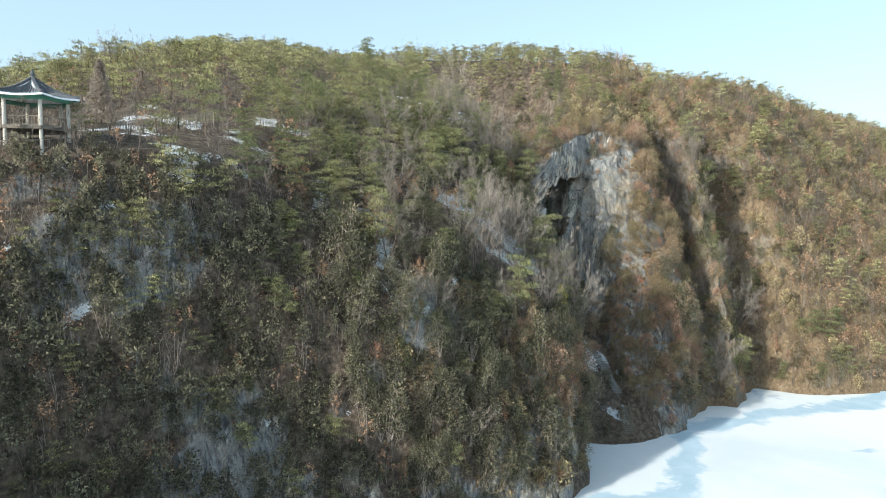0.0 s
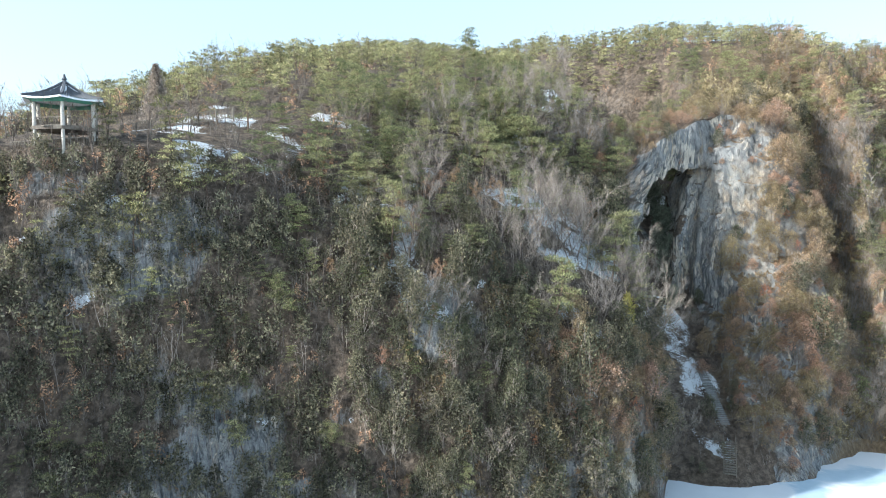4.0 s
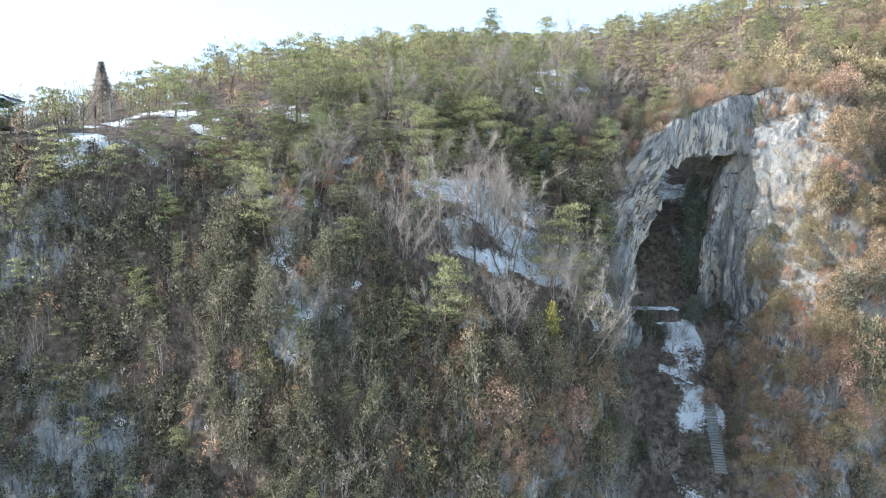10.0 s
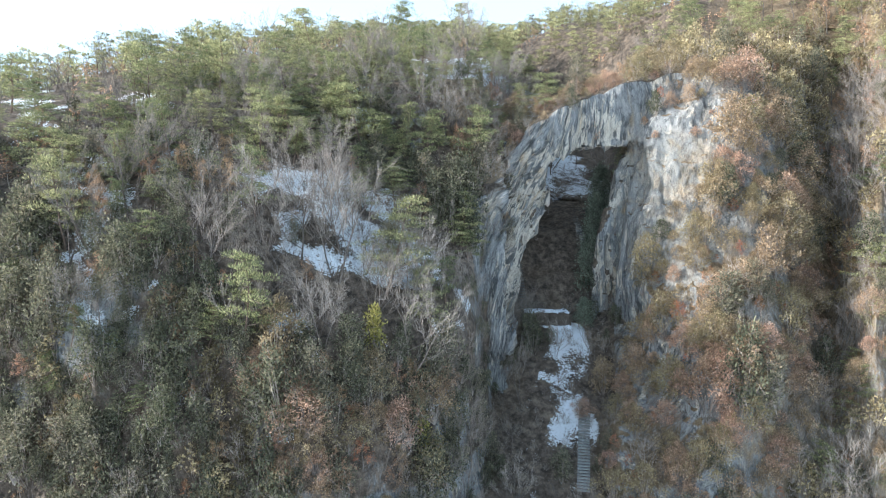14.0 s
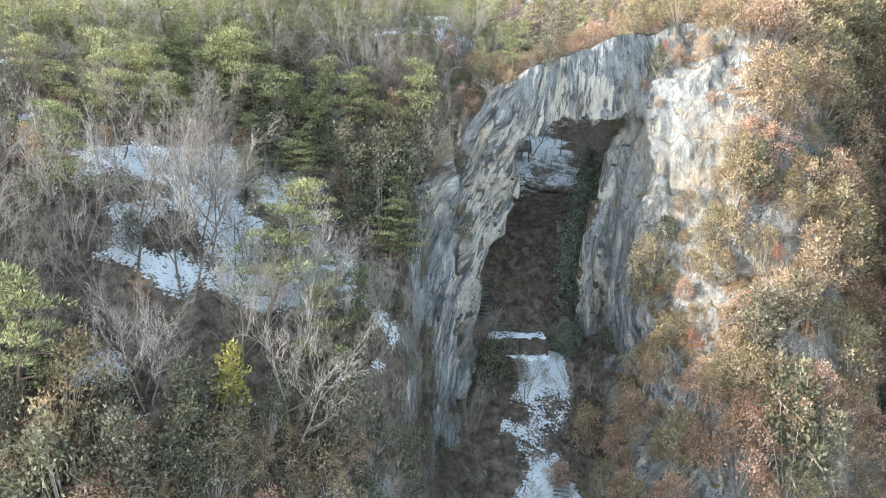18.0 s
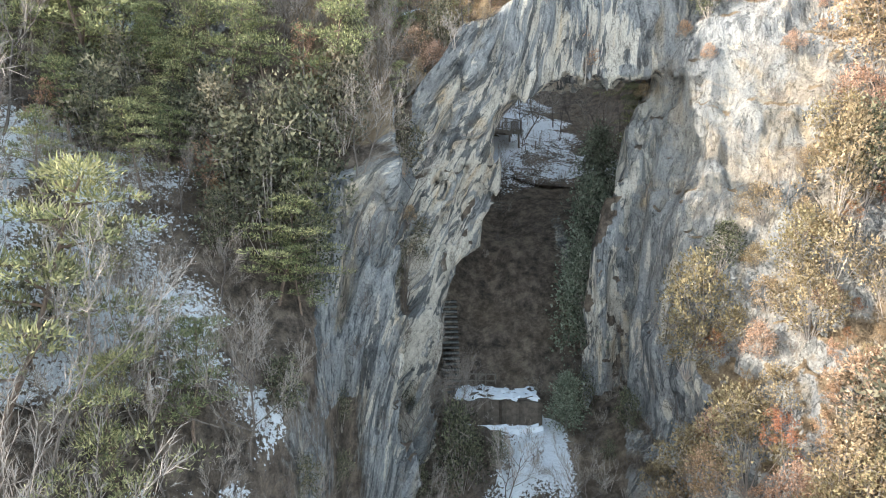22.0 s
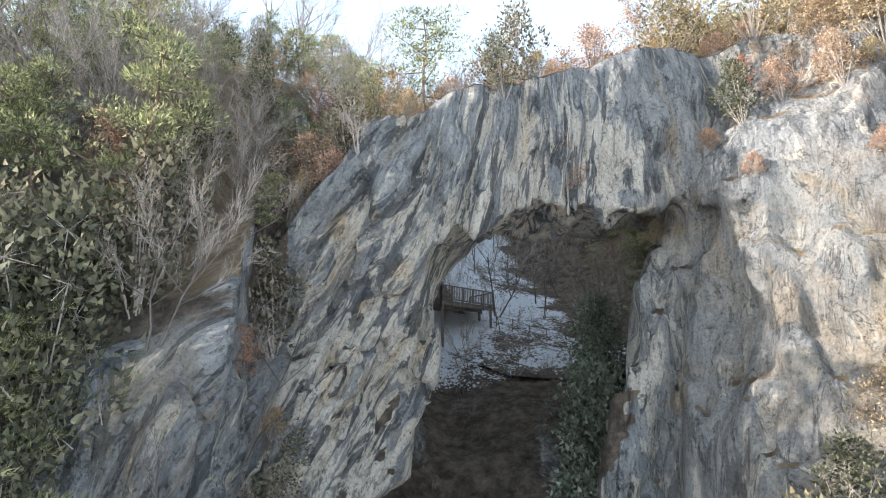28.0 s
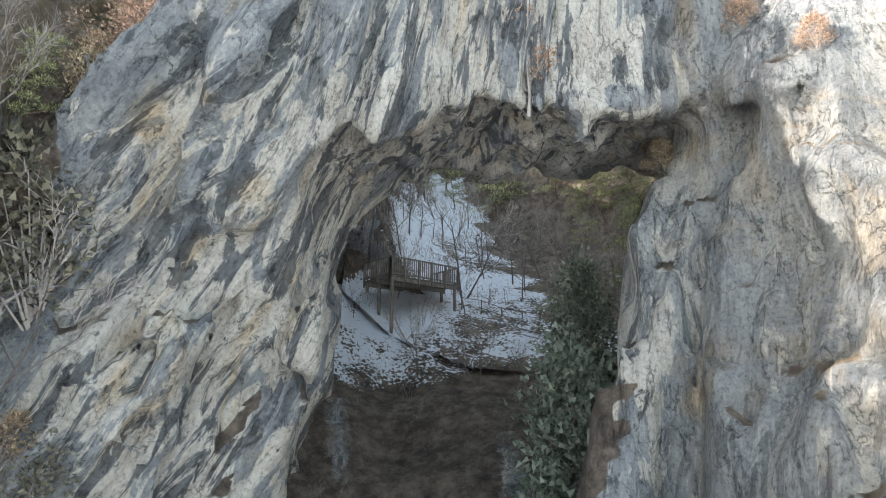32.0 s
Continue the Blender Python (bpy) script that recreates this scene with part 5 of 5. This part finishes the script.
trng = random.Random(41)
terrace = tagged(new("path_terrace"), "earth terrace with a brown bank and snow on its flat top", "terrace")
to, t1, t2 = Vector((14.7, 109.6, 0)), Vector((4.7, 2.6, 0)), Vector((-1.5, 2.7, 0))
part("earth_bank", slab(to, t1, t2, 16.8, 19.45, trng, 14, 8, 0.13), EARTH, terrace, "brown earth bank")
part("snow_cover", slab(to + t2 * 0.10 + t1 * 0.03, t1 * 0.95, t2 * 0.86, 19.2, 19.54, trng, 16, 9, 0.11), OLD_SNOW, terrace, "thin old snow")
part("snow_ledge", slab(to - t2 * 0.16 + t1 * 0.12, t1 * 0.86, t2 * 0.13, 17.2, 18.0, trng, 14, 2, 0.12), OLD_SNOW, terrace, "strip of old snow")
for k in range(5):
    g = to + t2 * 0.97 + t1 * (0.02 + 0.12 * k)
    part("post", bar((g.x, g.y, 19.2), (g.x, g.y, 20.4), 0.07, 0.07), WOOD, terrace, "thin rail post")
for h in (19.9, 20.35):
    g = to + t2 * 0.97
    part("rail", bar((g.x, g.y, h), (g.x + t1.x * 0.5, g.y + t1.y * 0.5, h), 0.05, 0.06), WOOD, terrace, "thin rail")


def flight(name, label, p, q, n, width, mat, rail=True, under=76.0):
    """Steps laid up the slope from p to q; their heights follow the ground."""
    top = tagged(new(name), label, "stairs")
    p, q = Vector((*p, 0)), Vector((*q, 0))
    side = (q - p).cross(Vector((0, 0, 1))).normalized()
    zs = [ground(*(p.lerp(q, k / n).xy), under) for k in range(n + 1)]
    lo, hi = zs[0] + 0.1, zs[-1] + 0.2
    for k in range(n + 1):
        c = p.lerp(q, k / n)
        c.z = max(lo + (hi - lo) * k / n, zs[k] + 0.05)
        part("tread", bar(c - side * width / 2, c + side * width / 2, 0.32, 0.14), mat, top, "step edged with snow" if k == 0 else "")
    if rail:
        for s_ in (-1, 1):
            c0, c1 = p + side * s_ * width * 0.55, q + side * s_ * width * 0.55
            c0.z, c1.z = lo + 0.95, hi + 0.95
            part("handrail", bar(c0, c1, 0.06, 0.08), WOOD, top)
            for k in range(0, 6):
                c = c0.lerp(c1, k / 5)
                part("post", bar(c - Vector((0, 0, 1.3)), c, 0.08, 0.08), WOOD, top)
    return top


flight("gully_stairs", "long flight of narrow stone steps up the snowy gully", (27.0, 97.4), (24.6, 103.6), 26, 1.2, STONE, False)
flight("shore_stairs", "steep timber steps down to the frozen lake", (27.0, 91.6), (27.3, 95.4), 13, 1.3, WOOD)
flight("passage_steps", "rough stone steps beside the rock arch", (13.9, 111.0), (11.2, 114.6), 18, 1.1, DARK_STONE, False, 26.0)

# a wire fence along the path past the deck
fence = tagged(new("path_fence"), "thin post and wire fence along the snowy path", "fence")
ends = [Vector((8.1 + 1.15 * k, 132.4 + 0.35 * k, 0)) for k in range(8)]
for e in ends:
    e.z = ground(e.x, e.y)
    part("post", bar(e - Vector((0, 0, 0.3)), e + Vector((0, 0, 1.0)), 0.07, 0.07), WOOD, fence)
for e, g in zip(ends, ends[1:]):
    for h in (0.5, 0.95):
        part("wire", bar(e + Vector((0, 0, h)), g + Vector((0, 0, h)), 0.03, 0.03), WOOD, fence)
